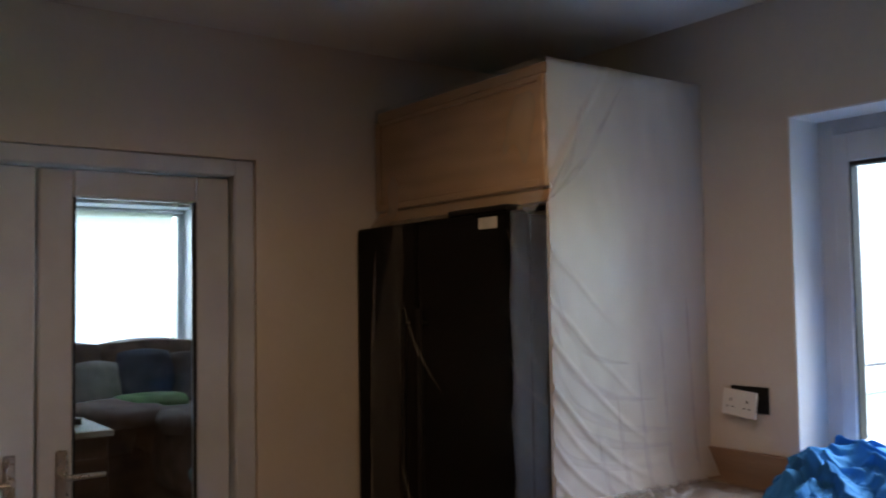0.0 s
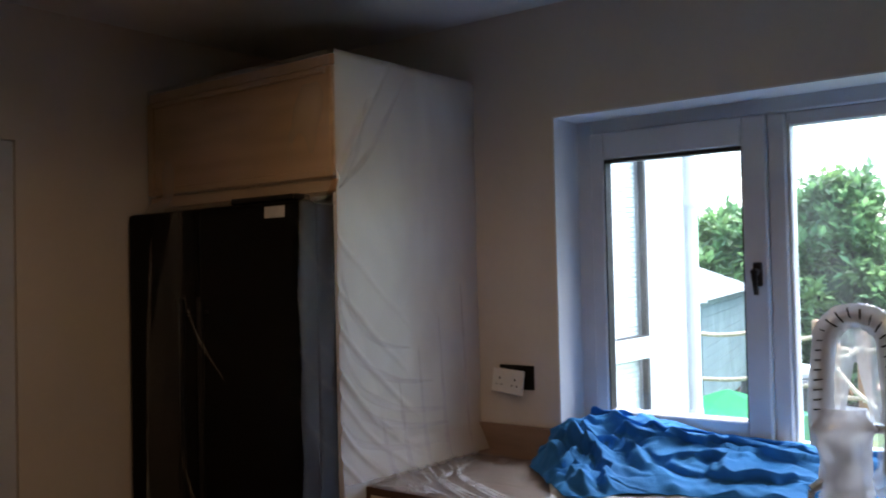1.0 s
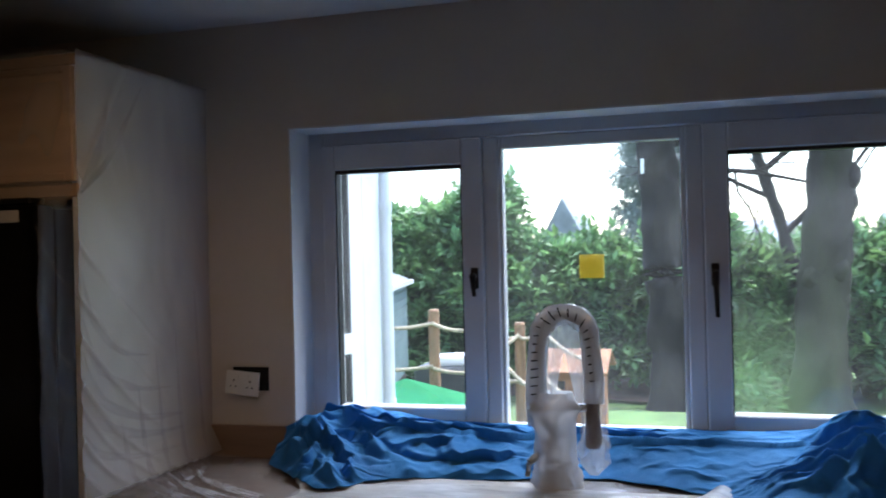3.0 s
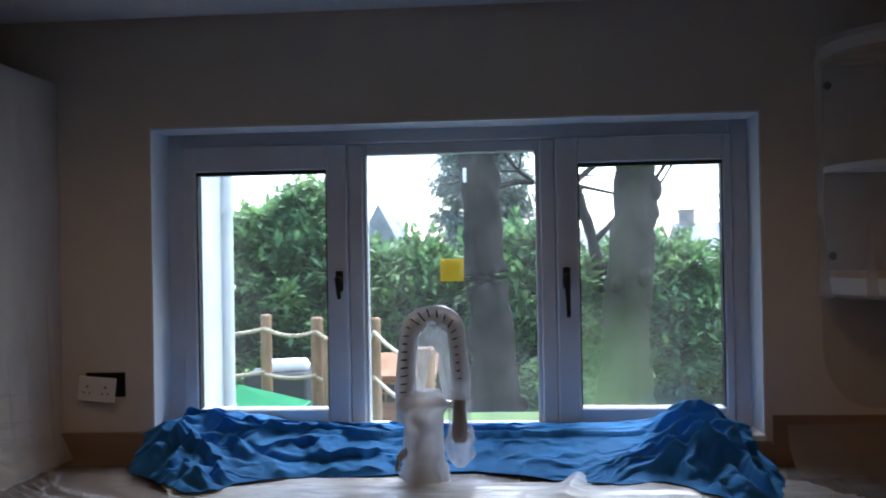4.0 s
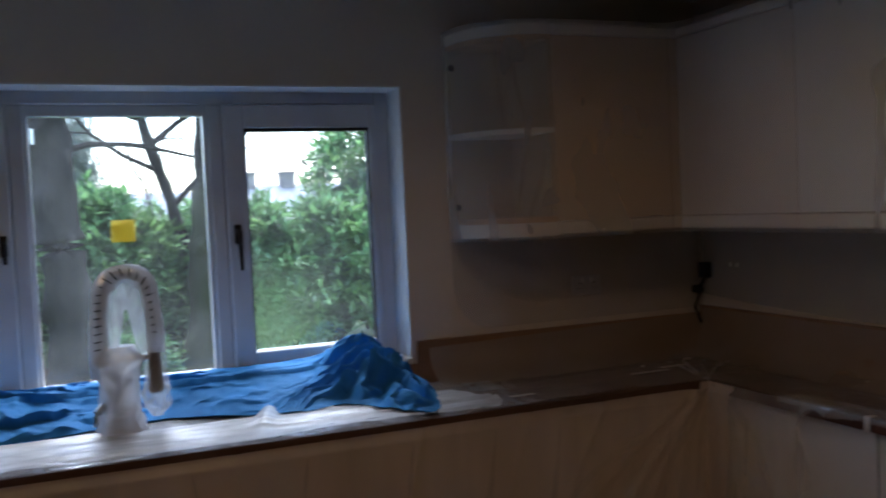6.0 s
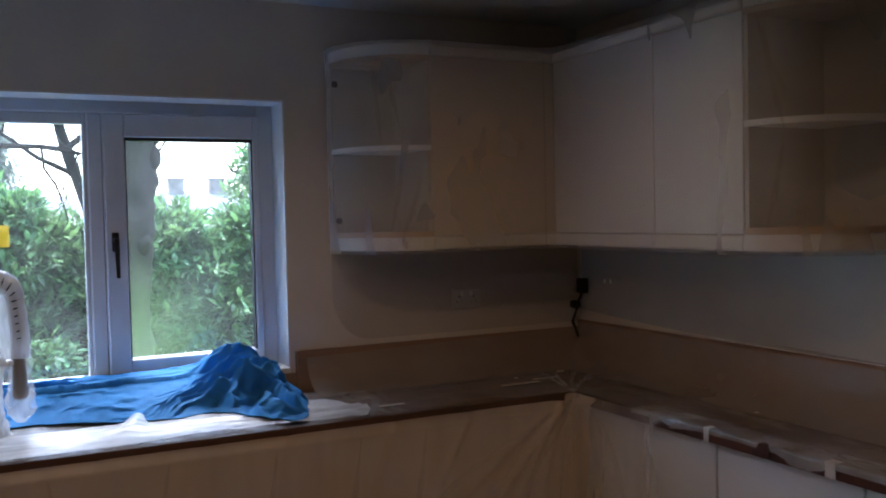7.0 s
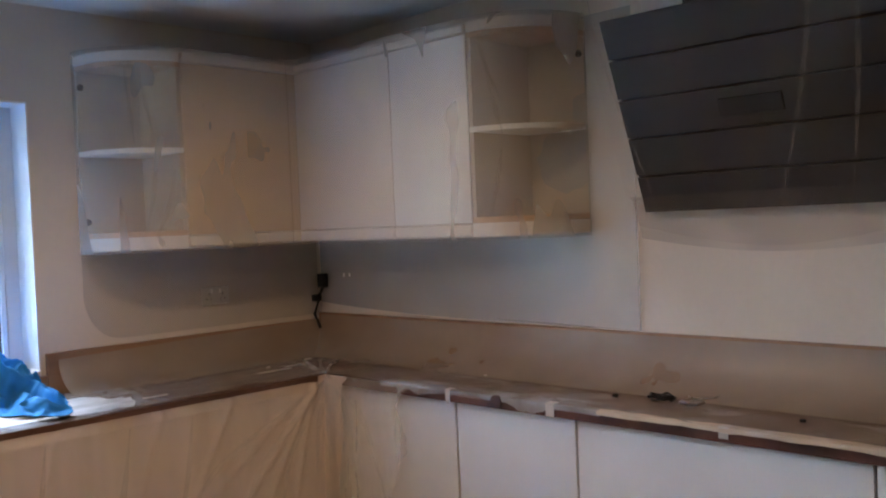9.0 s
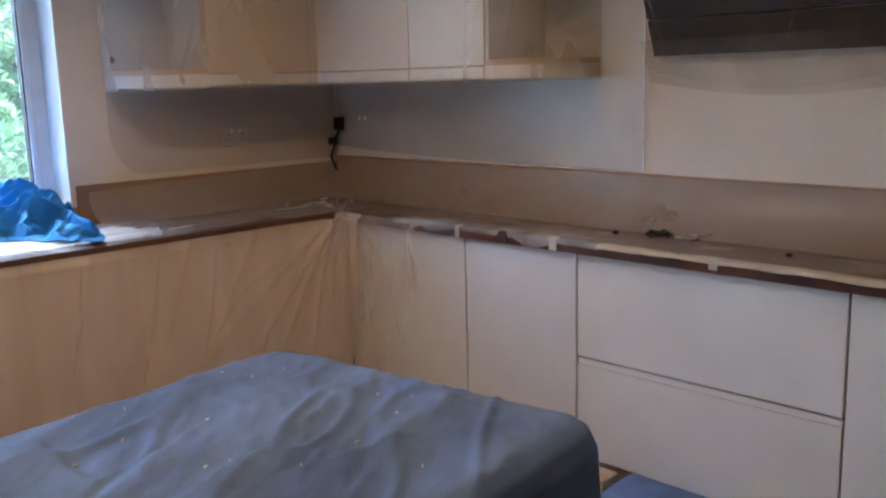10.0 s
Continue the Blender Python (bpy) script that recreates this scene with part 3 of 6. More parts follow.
def film_over_panel():
    """The plastic wrapped round the end panel and drawn down on to the worktop."""
    def fn(u, v):
        y = CF - 0.022 + u * (0.7 + 0.02)
        z = CT + 0.006 - v * (CT + 0.006 - 0.93)
        k = fbm(y * 2.2, z * 1.2 + y * 1.5, 4.2)
        x = PX + 0.008 + 0.01 * abs(k)
        # swags that hang from the front edge below the cupboard
        s = max(0.0, (1 - u * 1.6))
        for zz, amp in ((1.68, 0.006), (1.52, 0.008), (1.4, 0.012), (1.27, 0.016), (1.2, 0.008), (1.1, 0.012), (1.0, 0.01)):
            d = z - (zz - 0.75 * u + 0.3 * u * u + 0.02 * fbm(u * 3, zz * 9, 1))
            x += amp * s * math.exp(-(d / 0.011) ** 2)
        d = z - (1.86 + 1.1 * u)
        x += 0.016 * max(0, 1 - u * 2) * math.exp(-(d / 0.02) ** 2)
        if v > 0.93:
            x += (v - 0.93) * 0.7 * (0.3 + 0.7 * u)
        return (x, y, z)
    pf = solo("panel_film", sheet(110, 220, fn), FILMMILK, "creased translucent plastic sheet over the fridge end panel", "plastic sheet", "plastic sheets", smooth=True)

    X = PX + 0.02
    for k, (z0, z1, l, r) in enumerate(((1.6, 1.32, 0.3, 0.011), (1.46, 1.2, 0.42, 0.014), (1.36, 1.1, 0.5, 0.016), (1.26, 1.05, 0.5, 0.017), (1.12, 0.99, 0.5, 0.013))):
        crease(pf, [(X - 0.006, CF - 0.015, z0), (X, CF + 0.1 * l, z0 - 0.55 * (z0 - z1)), (X + 0.002, CF + 0.5 * l, z0 - 0.9 * (z0 - z1)), (X - 0.004, CF + l, z1)], r, CREASESOFT, k)
    for k, (dy, z1, r) in enumerate(((0.12, 2.12, 0.013), (0.2, 2.02, 0.01), (0.3, 2.2, 0.009))):
        crease(pf, [(X - 0.006, CF - 0.01, 1.83), (X, CF + dy * 0.4, 1.87 + (z1 - 1.87) * 0.25), (X - 0.004, CF + dy, z1)], r, CREASESOFT, 20 + k)
    for k, y in enumerate((-0.55, -0.46, -0.36, -0.25, -0.12)):
        crease(pf, [(X - 0.004, y, 1.12 + 0.1 * k), (X + 0.01, y + 0.02, 1.0), (X + 0.06, y + 0.01, 0.935), (X + 0.3 - 0.03 * k, y - 0.06 + 0.03 * k, 0.922)], 0.009, CREASESOFT, 40 + k)

    for k in range(9):
        crease(pf, [(X + 0.03, -0.12 - 0.05 * k, WT + 0.03), (X + 0.09 + 0.01 * k, -0.2 - 0.05 * k, WT + 0.014), (X + 0.16 + 0.03 * (k % 3), -0.36 - 0.03 * k, WT + 0.012), (X + 0.2 + 0.055 * (8 - k), -0.595, WT + 0.008)], 0.005 + 0.002 * (k % 2), CREASE, 45 + k)

    def front(u, v):
        x = -2.12 + u * 0.72 - 0.02 * v * (1 - u)
        z = 1.79 - 0.03 * math.sin(u * 3.1) - v * 1.75
        y = -0.862 - 0.016 * fbm(x * 4, z * 1.5, 7.0) + 0.02 * (u > 0.93)
        for x0, z0, sl in ((-1.95, 1.5, -1.0), (-1.7, 1.35, -0.9), (-1.95, 0.95, -0.9)):
            d = (z - z0) - sl * (x - x0)
            y -= 0.018 * math.exp(-(d / 0.02) ** 2) * math.exp(-((x - x0 - 0.1) / 0.16) ** 2)
        if u > 0.86:
            y += (u - 0.86) / 0.14 * 0.14
        return (x, y, z)
    ff = solo("fridge_film", sheet(70, 120, front), film("fridge_film_clear", 0.0, 0.016, 3.0, (1, 1, 0.35)), "clear plastic sheet hanging over the black fridge", "plastic sheet", "plastic sheets", smooth=True)

    for k, (p, q, r) in enumerate((((-1.93, 1.52), (-1.72, 1.24), 0.005), ((-1.95, 0.98), (-1.66, 0.6), 0.007), ((-2.1, 1.7), (-2.14, 0.9), 0.008), ((-2.14, 0.95), (-2.1, 0.3), 0.008))):
        crease(ff, [(p[0], -0.885, p[1]), (p[0] * 0.6 + q[0] * 0.4, -0.892, p[1] * 0.5 + q[1] * 0.5), (q[0], -0.885, q[1])], r, CREASESOFT, 60 + k)

    # milky strips of the sheet where it hangs double: at the fridge's free edge and round its corner
    strip = film("doubled_film", 0.04, 0.26, 5.0, (2.0, 2.0, 0.25), rough=0.3, gloss=0.16, col=(0.78, 0.8, 0.86))
    faint = film("doubled_film_dull", 0.03, 0.13, 4.0, (3.0, 3.0, 0.3), rough=0.4, gloss=0.1, col=(0.8, 0.76, 0.74))

    def corner_strip(u, v):
        z = 1.79 - v * 0.95
        x = -1.432 + u * 0.05 + 0.006 * fbm(z * 6, u * 3, 5.0)
        y = -0.838 + u * 0.118 + 0.012 * ridge(u * 4 + z * 2.0, z * 3, 2.0)
        return (x, y, z)

    def edge_strip(u, v):
        z = 1.785 - v * 1.2
        w = 0.05 + 0.2 * math.sin(min(1.0, v * 1.25) * math.pi * 0.5) * (1 - 0.4 * v)
        x = -1.97 - 0.16 * math.sin(v * 2.2) + w * u
        return (x, -0.888 - 0.012 * ridge(u * 3, z * 1.4, 6.0), z)
    part("doubled_corner", sheet(24, 90, corner_strip), strip, ff, smooth=True)
    part("doubled_edge", sheet(24, 90, edge_strip), faint, ff, smooth=True)
    for k, (z0, z1) in enumerate(((1.74, 1.5), (1.5, 1.28), (1.36, 1.2), (1.2, 1.0))):
        crease(ff, [(-1.43, -0.85, z0), (-1.405, -0.79, (z0 + z1) / 2 - 0.02), (-1.37, -0.72, z1)], 0.006, CREASESOFT, 180 + k)

    def top_door(u, v):
        x = XL + 0.03 + u * (PX - XL - 0.03)
        z = CT + 0.004 - v * 0.46
        return (x, CF - 0.032 - 0.004 * fbm(x * 4, z * 4, 1.0) - (0.03 * (v - 0.9) / 0.1 if v > 0.9 else 0), z)
    solo("cupboard_film", sheet(60, 30, top_door), film("faint_film", 0.08, 0.38, 2.0, rough=0.4, col=(0.85, 0.74, 0.6), gloss=0.12), "thin clear plastic sheet over the top cupboard door", "plastic sheet", "plastic sheets", smooth=True)


film_over_panel()


# ---- sockets ----
def double_socket(name, m, dangling, label):
    """A twin socket plate in its own x-z plane, facing -y, at the pose m."""
    s = thing(name, m.translation, label, "socket", "wall sockets")

    def put(n, bm, material, **k):
        bmesh.ops.transform(bm, verts=bm.verts, matrix=m)
        part(n, bm, material, s, **k)
    put("plate", box(-0.073, 0.073, -0.009, 0.0, -0.043, 0.043, 0.004, 2), SOCKETW)
    for sx in (-0.036, 0.036):
        put("rocker", box(sx - 0.006 + (0.014 if sx < 0 else -0.014), sx + 0.006 + (0.014 if sx < 0 else -0.014), -0.012, -0.0092, 0.012, 0.032, 0.001), SOCKETW)
        put("pin_holes", boxes([(sx - 0.003, sx + 0.003, -0.0098, -0.0092, 0.004, 0.012), (sx - 0.014, sx - 0.008, -0.0098, -0.0092, -0.016, -0.011), (sx + 0.008, sx + 0.014, -0.0098, -0.0092, -0.016, -0.011)]), BLACK)
    if dangling:
        part("back_box", box(m.translation.x - 0.055, m.translation.x + 0.088, -0.004, 0.03, m.translation.z - 0.03, m.translation.z + 0.055), BLACK, s, "dark open back box")


double_socket("twin_socket", pose(-1.238, -0.03, 1.176, -6, 3, -9), True, "white twin socket plate hanging loose off its dark back box")
double_socket("twin_socket", pose(1.862, -0.004, 1.243, 0, 0, 0), False, "white twin socket on the splashback wall under film")
double_socket("twin_socket", pose(XR - 0.004, -0.235, 1.277, 0, 0, -90), False, "white twin socket on the wall below the corner cabinets")
cp = thing("plug_adapter", (XR - 0.03, -0.055, 1.15), "black plug adapter with a dangling black lead by the corner", "plug")
part("body", box(XR - 0.045, XR - 0.003, -0.085, -0.03, 1.235, 1.305, 0.006, 2), BLACK, cp)
bm = bmesh.new()
tube(bm, [Vector(p) for p in ((XR - 0.025, -0.05, 1.236), (XR - 0.03, -0.03, 1.2), (XR - 0.04, -0.02, 1.185), (XR - 0.05, -0.045, 1.17), (XR - 0.06, -0.02, 1.1), (XR - 0.05, -0.05, 1.03))], [0.007] * 6, 8)
part("lead", bm, BLACK, cp)
part("plug", box(XR - 0.07, XR - 0.03, -0.05, -0.008, 1.165, 1.2, 0.008, 2), BLACK, cp)

# ---- worktop and upstands ----
FY, FX = -0.61, 2.015
solo("worktop", plate([(PX + 0.002, -0.002), (PX + 0.002, FY), (FX, FY), (FX, YB + 0.6), (XR - 0.002, YB + 0.6), (XR - 0.002, -0.002)], WT - 0.04, WT),
     WALNUT, "brown wooden L-shaped worktop sheeted in plastic film", "worktop")
for row in ((PX + 0.004, -WX - 0.02, -0.02, -0.002, WT, 1.02), (-WX - 0.019, WX + 0.019, -0.02, -0.002, WT, WZ0 - 0.014), (WX + 0.02, XR - 0.022, -0.02, -0.002, WT, 1.075), (XR - 0.02, XR - 0.002, YB + 0.6, -0.002, WT, 1.105)):
    solo("upstand", box(*row, 0.002), WORKTOP, "brown wooden upstand along the back of the worktop", "upstand", "upstands")


def worktop_edge():
    """Dark bare edge along the right run, with ragged masking paper and tape."""
    solo("worktop_edging", box(FX - 0.004, FX - 0.0005, YB + 0.6, -1.06, WT - 0.038, WT - 0.002), EDGE, "dark reddish bare wooden worktop edge", "edging")

    def ragged(u, v):
        y = -2.03 - u * 2.6
        lip = 0.012 + 0.006 * fbm(y * 7, 0.3, 2)
        if v < 0.5:
            return (FX + 0.03 - 0.045 * v * 2, y, WT + 0.006 + 0.004 * fbm(y * 5, v * 4, 1))
        return (FX - 0.012 - 0.01 * (v - 0.5), y, WT + 0.006 - lip * (v - 0.5) * 2)
    solo("masking_paper", sheet(90, 8, ragged), PAPER, "pale brown strip of masking paper on the worktop edge", "paper", smooth=True)

    def ragged2(u, v):
        y = -0.98 - u * 1.06
        lip = 0.016 + 0.03 * max(0, fbm(y * 6, 0.3, 5))
        if v < 0.5:
            return (FX + 0.1 - 0.11 * v * 2, y, WT + 0.005 + 0.003 * fbm(y * 5, v * 4, 3))
        return (FX - 0.01, y, WT + 0.005 - lip * (v - 0.5) * 2)
    solo("film_edge", sheet(70, 8, ragged2), FILMTOP, "ragged edge of plastic film folded over the worktop", "plastic sheet", "plastic sheets", smooth=True)
    for y, w, drop in ((-1.36, 0.022, 0.045), (-1.84, 0.035, 0.036), (-2.47, 0.03, 0.026), (-3.05, 0.04, 0.03)):
        bm = boxes([(FX - 0.0125, FX - 0.0115, y - w / 2, y + w / 2, WT - drop, WT + 0.008), (FX - 0.0125, FX + 0.02, y - w / 2, y + w / 2, WT + 0.008, WT + 0.009)])
        solo("tape_strip", bm, TAPE, "short torn strip of white masking tape on the edge", "tape", "tape strips")
    bm = bmesh.new()
    rod(bm, (FX - 0.016, -1.6, WT - 0.012), (FX - 0.004, -1.6, WT - 0.012), 0.024, sides=16)
    solo("edge_knot", bm, EDGE, "dark round paper curl on the worktop edge", "paper")


worktop_edge()


def top_film(name, x0, x1, y0, y1, seed, label, amp=0.006, rnd_scale=7.0, material=FILMTOP):
    def fn(u, v):
        x, y = x0 + (x1 - x0) * u, y0 + (y1 - y0) * v
        r = max(0, ridge(x * 1.7 + 0.5 * fbm(x, y * 3, seed), y * rnd_scale * 1.6, seed) - 0.55)
        z = WT + 0.004 + amp * 2.4 * r + amp * 0.5 * abs(fbm(x * 6, y * 6, seed))
        return (x, y, z)
    return solo(name, sheet(int(abs(x1 - x0) * 60) + 4, int(abs(y1 - y0) * 70) + 4, fn), material, label, "plastic sheet", "plastic sheets", smooth=True)


top_film("worktop_film", PX + 0.01, -0.84, FY - 0.004, -0.03, 6.0, "pinkish creased plastic film over the worktop beside the fridge", 0.006, material=FILMCLEAR)
top_film("worktop_film", -0.839, 1.3, FY - 0.004, -0.03, 1.0, "wrinkled pale plastic film over the window worktop", 0.008)
top_film("worktop_film", 1.3, XR - 0.03, FY + 0.002, -0.03, 2.0, "thin wrinkled plastic film over the corner of the worktop", 0.007, material=FILMCLEAR)
top_film("worktop_film", FX + 0.004, XR - 0.03, -3.6, FY - 0.002, 3.0, "dusty plastic film over the side worktop", 0.006, 3.0, FILMCLEAR)
# white cloth patch in front of the window


def pale(u, v):
    x = -0.86 + 2.0 * u + 0.05 * math.sin(v * 5)
    y = -0.604 + (0.35 + 0.03 * math.sin(u * 9)) * v
    r = max(0, ridge(x * 1.4 + 0.4 * fbm(x, y * 3, 8), y * 13, 8.5) - 0.45)
    z = WT + 0.012 + 0.016 * r + 0.004 * abs(fbm(x * 7, y * 7, 3)) + 0.03 * math.exp(-((x - 0.34 - (y + 0.5) * 0.3) / 0.035) ** 2) * v
    return (x, y, z)


solo("dust_film", sheet(180, 70, pale), film("dust_film_white", 0.5, 0.92, 5.0, (1, 3, 1), gloss=0.2, rough=0.3, col=(0.82, 0.82, 0.82)), "crumpled white plastic dust sheet lying before the tap", "plastic sheet", "plastic sheets", smooth=True)

# ---- base units ----
def base_unit(x0, x1, y0, y1, axis, fronts, label, group):
    """A handleless base cabinet. axis: 'y' fronts face -y, 'x' fronts face -x. fronts: rows of (kind, z0, z1)."""
    u = thing("base_cabinet", ((x0 + x1) / 2, (y0 + y1) / 2, 0), label, "cabinet", group)
    g = 0.0035
    if axis == "y":
        part("carcass", box(x0 + 0.001, x1 - 0.001, y0 + 0.02, y1, 0.1, 0.84), CREAM, u)
        part("plinth", box(x0, x1, y0 + 0.06, y0 + 0.075, 0.0, 0.098), PLINTH, u)
        for n, z0, z1 in fronts:
            part(n, box(x0 + g, x1 - g, y0, y0 + 0.019, z0, z1, 0.002), CREAM, u)
    else:
        part("carcass", box(x0 + 0.02, x1, y0 + 0.001, y1 - 0.001, 0.1, 0.84), BLACK, u)
        part("plinth", box(x0 + 0.055, x0 + 0.07, y0, y1, 0.0, 0.098), PLINTH, u)
        for n, z0, z1 in fronts:
            d = part(n, box(x0, x0 + 0.019, y0 + g, y1 - g, z0, z1, 0.002), WHITEDOOR, u)
            if n == "drawer_front" and z1 < 0.6:
                part("grip_rail", box(x0 + 0.004, x0 + 0.019, y0 + g, y1 - g, z1 + 0.001, z1 + 0.022, 0.003), WHITEDOOR, d)
    return u


xs = [PX + 0.004, -0.8, -0.2, 0.4, 1.0, 1.6, 2.05]
for a, b in zip(xs, xs[1:]):
    base_unit(a, b, -0.585, -0.03, "y", [("door", 0.1, 0.858)], "cream handleless base cabinet under the window worktop", "base cabinets")
G = "base cabinets"
base_unit(2.052, XR - 0.01, -1.354, -0.61, "x", [("door", 0.1, 0.858)], "white handleless corner base cabinet partly filmed over", G)
base_unit(2.052, XR - 0.01, -1.911, -1.354, "x", [("door", 0.1, 0.858)], "white handleless single-door base cabinet", G)
base_unit(2.052, XR - 0.01, -2.871, -1.911, "x", [("drawer_front", 0.1, 0.452), ("drawer_front", 0.482, 0.858)], "wide white base cabinet with two deep drawers", G)
base_unit(2.052, XR - 0.01, -3.47, -2.871, "x", [("door", 0.1, 0.858)], "white handleless base cabinet beside the drawers", G)
base_unit(2.052, XR - 0.01, -4.4, -3.47, "x", [("door", 0.1, 0.858)], "white handleless base cabinet at the end of the run", G)
base_unit(2.052, XR - 0.01, -5.4, -4.4, "x", [("door", 0.1, 0.858)], "white handleless base cabinet at the end of the run", G)


def skirt(u, v):
    """Film hanging over the window run's fronts and round the corner."""
    L1, L2 = 3.36, 0.52
    s = u * (L1 + L2)
    z = (WT - 0.02 if u < 0.855 else WT + 0.004) - v * 0.8
    flare = 0.02 + 0.03 * v
    wob = 0.014 * fbm(s * 5 + 0.9 * v, z * 0.8, 4.4) * (0.25 + v) + 0.012 * max(0, ridge(s * 3.2 + v * 1.1, z * 0.3, 2.1) - 0.6)
    for s0, sl, a in ((3.3, -0.55, 0.02), (3.32, -0.8, 0.016), (3.3, -0.3, 0.016), (3.28, -1.15, 0.014), (2.6, -0.35, 0.01), (2.2, -0.25, 0.01), (1.6, -0.3, 0.008), (2.9, -0.5, 0.012), (3.6, 0.06, 0.012), (3.72, 0.1, 0.012)):
        d = s - (s0 + sl * v + 0.12 * v * v)
        wob += a * math.exp(-(d / 0.014) ** 2) * (1 - 0.6 * v)
    wob *= 0.6
    if v < 0.03:
        flare = 0.004
    if s < L1:
        x, y = PX + 0.03 + s, FY - 0.006 - flare - wob
        if x > FX - 0.06:
            t = (x - FX + 0.06) / 0.1
            y -= 0.03 * t
        return (min(x, FX - 0.012 - flare), y, z)
    t = (s - L1) * (1 - 0.32 * v + 0.12 * fbm(v * 5, 0.3, 8.8))
    return (FX - 0.012 - flare - wob * 0.6 - 0.02 * v * max(0, 1 - t * 2), FY - 0.03 - t, z)


cf = solo("cabinet_film", sheet(400, 60, lambda u, v: skirt(u * 0.9, v)), film("brownish_film", 0.5, 0.85, 2.0, (1.6, 1.6, 0.25), col=(0.93, 0.79, 0.67), gloss=0.12, rough=0.4), "hanging translucent plastic sheet over the base cabinets", "plastic sheet", "plastic sheets", smooth=True)

part("corner_drape", sheet(70, 60, lambda u, v: skirt(0.9005 + 0.0995 * u, v)), film("thin_drape", 0.06, 0.4, 3.0, (2.5, 2.5, 0.3), col=(0.86, 0.83, 0.8), gloss=0.12, rough=0.4), cf, "thin clear fold of the sheet", smooth=True)

CX, CY = FX - 0.02, FY - 0.03
for k, (dx, dz, r) in enumerate(((-0.1, -0.4, 0.008), (-0.28, -0.5, 0.009), (-0.5, -0.6, 0.009), (-0.75, -0.5, 0.008))):
    crease(cf, [(CX - 0.02, CY - 0.01, WT - 0.02), (CX + dx * 0.3, CY - 0.015, WT - 0.03 + dz * 0.18), (CX + dx * 0.75, CY - 0.03, WT + dz * 0.55), (CX + dx, CY - 0.04, WT + dz)], r * 1.6, CREASESOFT, 80 + k)
for k, (dy, dz, r) in enumerate(((-0.06, -0.4, 0.008), (-0.24, -0.45, 0.008), (-0.42, -0.5, 0.007))):
    crease(cf, [(CX, CY - 0.02, WT), (CX - 0.02, CY + dy * 0.6, WT + dz * 0.3), (CX - 0.045, CY + dy, WT + dz)], r * 1.6, CREASESOFT, 90 + k)
for k, (dx, dy, r) in enumerate(((0.2, 0.44, 0.008), (0.28, 0.36, 0.009), (0.33, 0.26, 0.007), (0.1, 0.4, 0.006), (0.24, 0.2, 0.006))):
    crease(cf, [(CX, CY, WT + 0.006), (CX + dx * 0.5, CY + dy * 0.6, WT + 0.02), (CX + dx, CY + dy, WT + 0.012)], r, CREASE, 100 + k)
for k, (x, l, d) in enumerate(((-0.9, 0.3, 0.1), (-0.3, 0.35, -0.08), (0.1, 0.4, 0.07), (0.45, 0.45, -0.1), (0.8, 0.4, -0.08), (1.1, 0.5, -0.12), (1.35, 0.45, -0.1))):
    crease(cf, [(x, FY - 0.035, WT - 0.06), (x + d * 0.4, FY - 0.05, WT - 0.06 - l * 0.5), (x + d, FY - 0.055, WT - 0.06 - l)], 0.01, CREASESOFT, 110 + k)

# ---- wall cabinets ----
UZ0, UZ1, UB, UT = 1.532, 2.245, 1.478, 2.285
UY, UX = -0.342, 2.122


def arc(cx, cy, rx, ry, a0, a1, n=10):
    return [(cx + rx * math.cos(radians(a0 + (a1 - a0) * i / n)), cy + ry * math.sin(radians(a0 + (a1 - a0) * i / n))) for i in range(n + 1)]


def open_end(name, outline, dx, dy, label, posts):
    e = thing(name, (outline[0][0], outline[0][1], UB), label, "shelf unit", "wall cabinets")
    part("top_shelf", plate(outline, UZ1 - 0.02, UZ1), OAK, e)
    part("middle_shelf", plate(outline, 1.872, 1.892), WHITEDOOR, e, "pale middle shelf")
    part("bottom_shelf", plate(outline, UZ0 - 0.002, UZ0 + 0.02), OAK, e)
    part("cornice", plate([(x + dx * 0.5, y + dy * 0.5) for x, y in outline], UZ1 + 0.001, UT), CREAM, e)
    part("pelmet", plate(outline, UB, UZ0 - 0.003), CREAM, e)
    for bx in posts:
        part("back_panel", box(*bx, UZ0 + 0.02, UZ1 - 0.02), CARCASS, e)
    return e


oA = [(1.545, -0.004)] + [(1.25, -0.004)] + arc(1.545, -0.05, 0.295, 0.292, 180, 270)
open_end("open_corner_shelf", oA, -0.012, -0.008, "pale rounded open end shelf beside the window, under film", [(1.252, 1.545, -0.018, -0.005), (1.527, 1.545, UY + 0.004, -0.019)])
oB = [(XR - 0.004, -1.415)] + arc(XR - 0.06, -1.415, XR - 0.06 - UX, 0.29, 180, 270) + [(XR - 0.004, -1.705)]
open_end("open_corner_shelf", oB, -0.008, -0.012, "pale rounded open end shelf near the hood, under film", [(XR - 0.018, XR - 0.005, -1.704, -1.415), (UX + 0.004, XR - 0.019, -1.433, -1.415)])
for bx, by, bz in ((1.262, -0.028, 2.16), (1.268, -0.028, 1.6)):
    bm = bmesh.new()
    rod(bm, (bx, by, bz), (bx, by + 0.01, bz), 0.014, 0.012, 14)
    solo("fixing_cap", bm, BRONZE, "small dark fixing cap at the shelf's back panel", "cap", "fixing caps")
bm = bmesh.new()
rod(bm, (XR - 0.028, -1.685, 2.16), (XR - 0.018, -1.685, 2.16), 0.014, 0.012, 14)
solo("fixing_cap", bm, BRONZE, "small dark fixing cap at the shelf's back panel", "cap", "fixing caps")


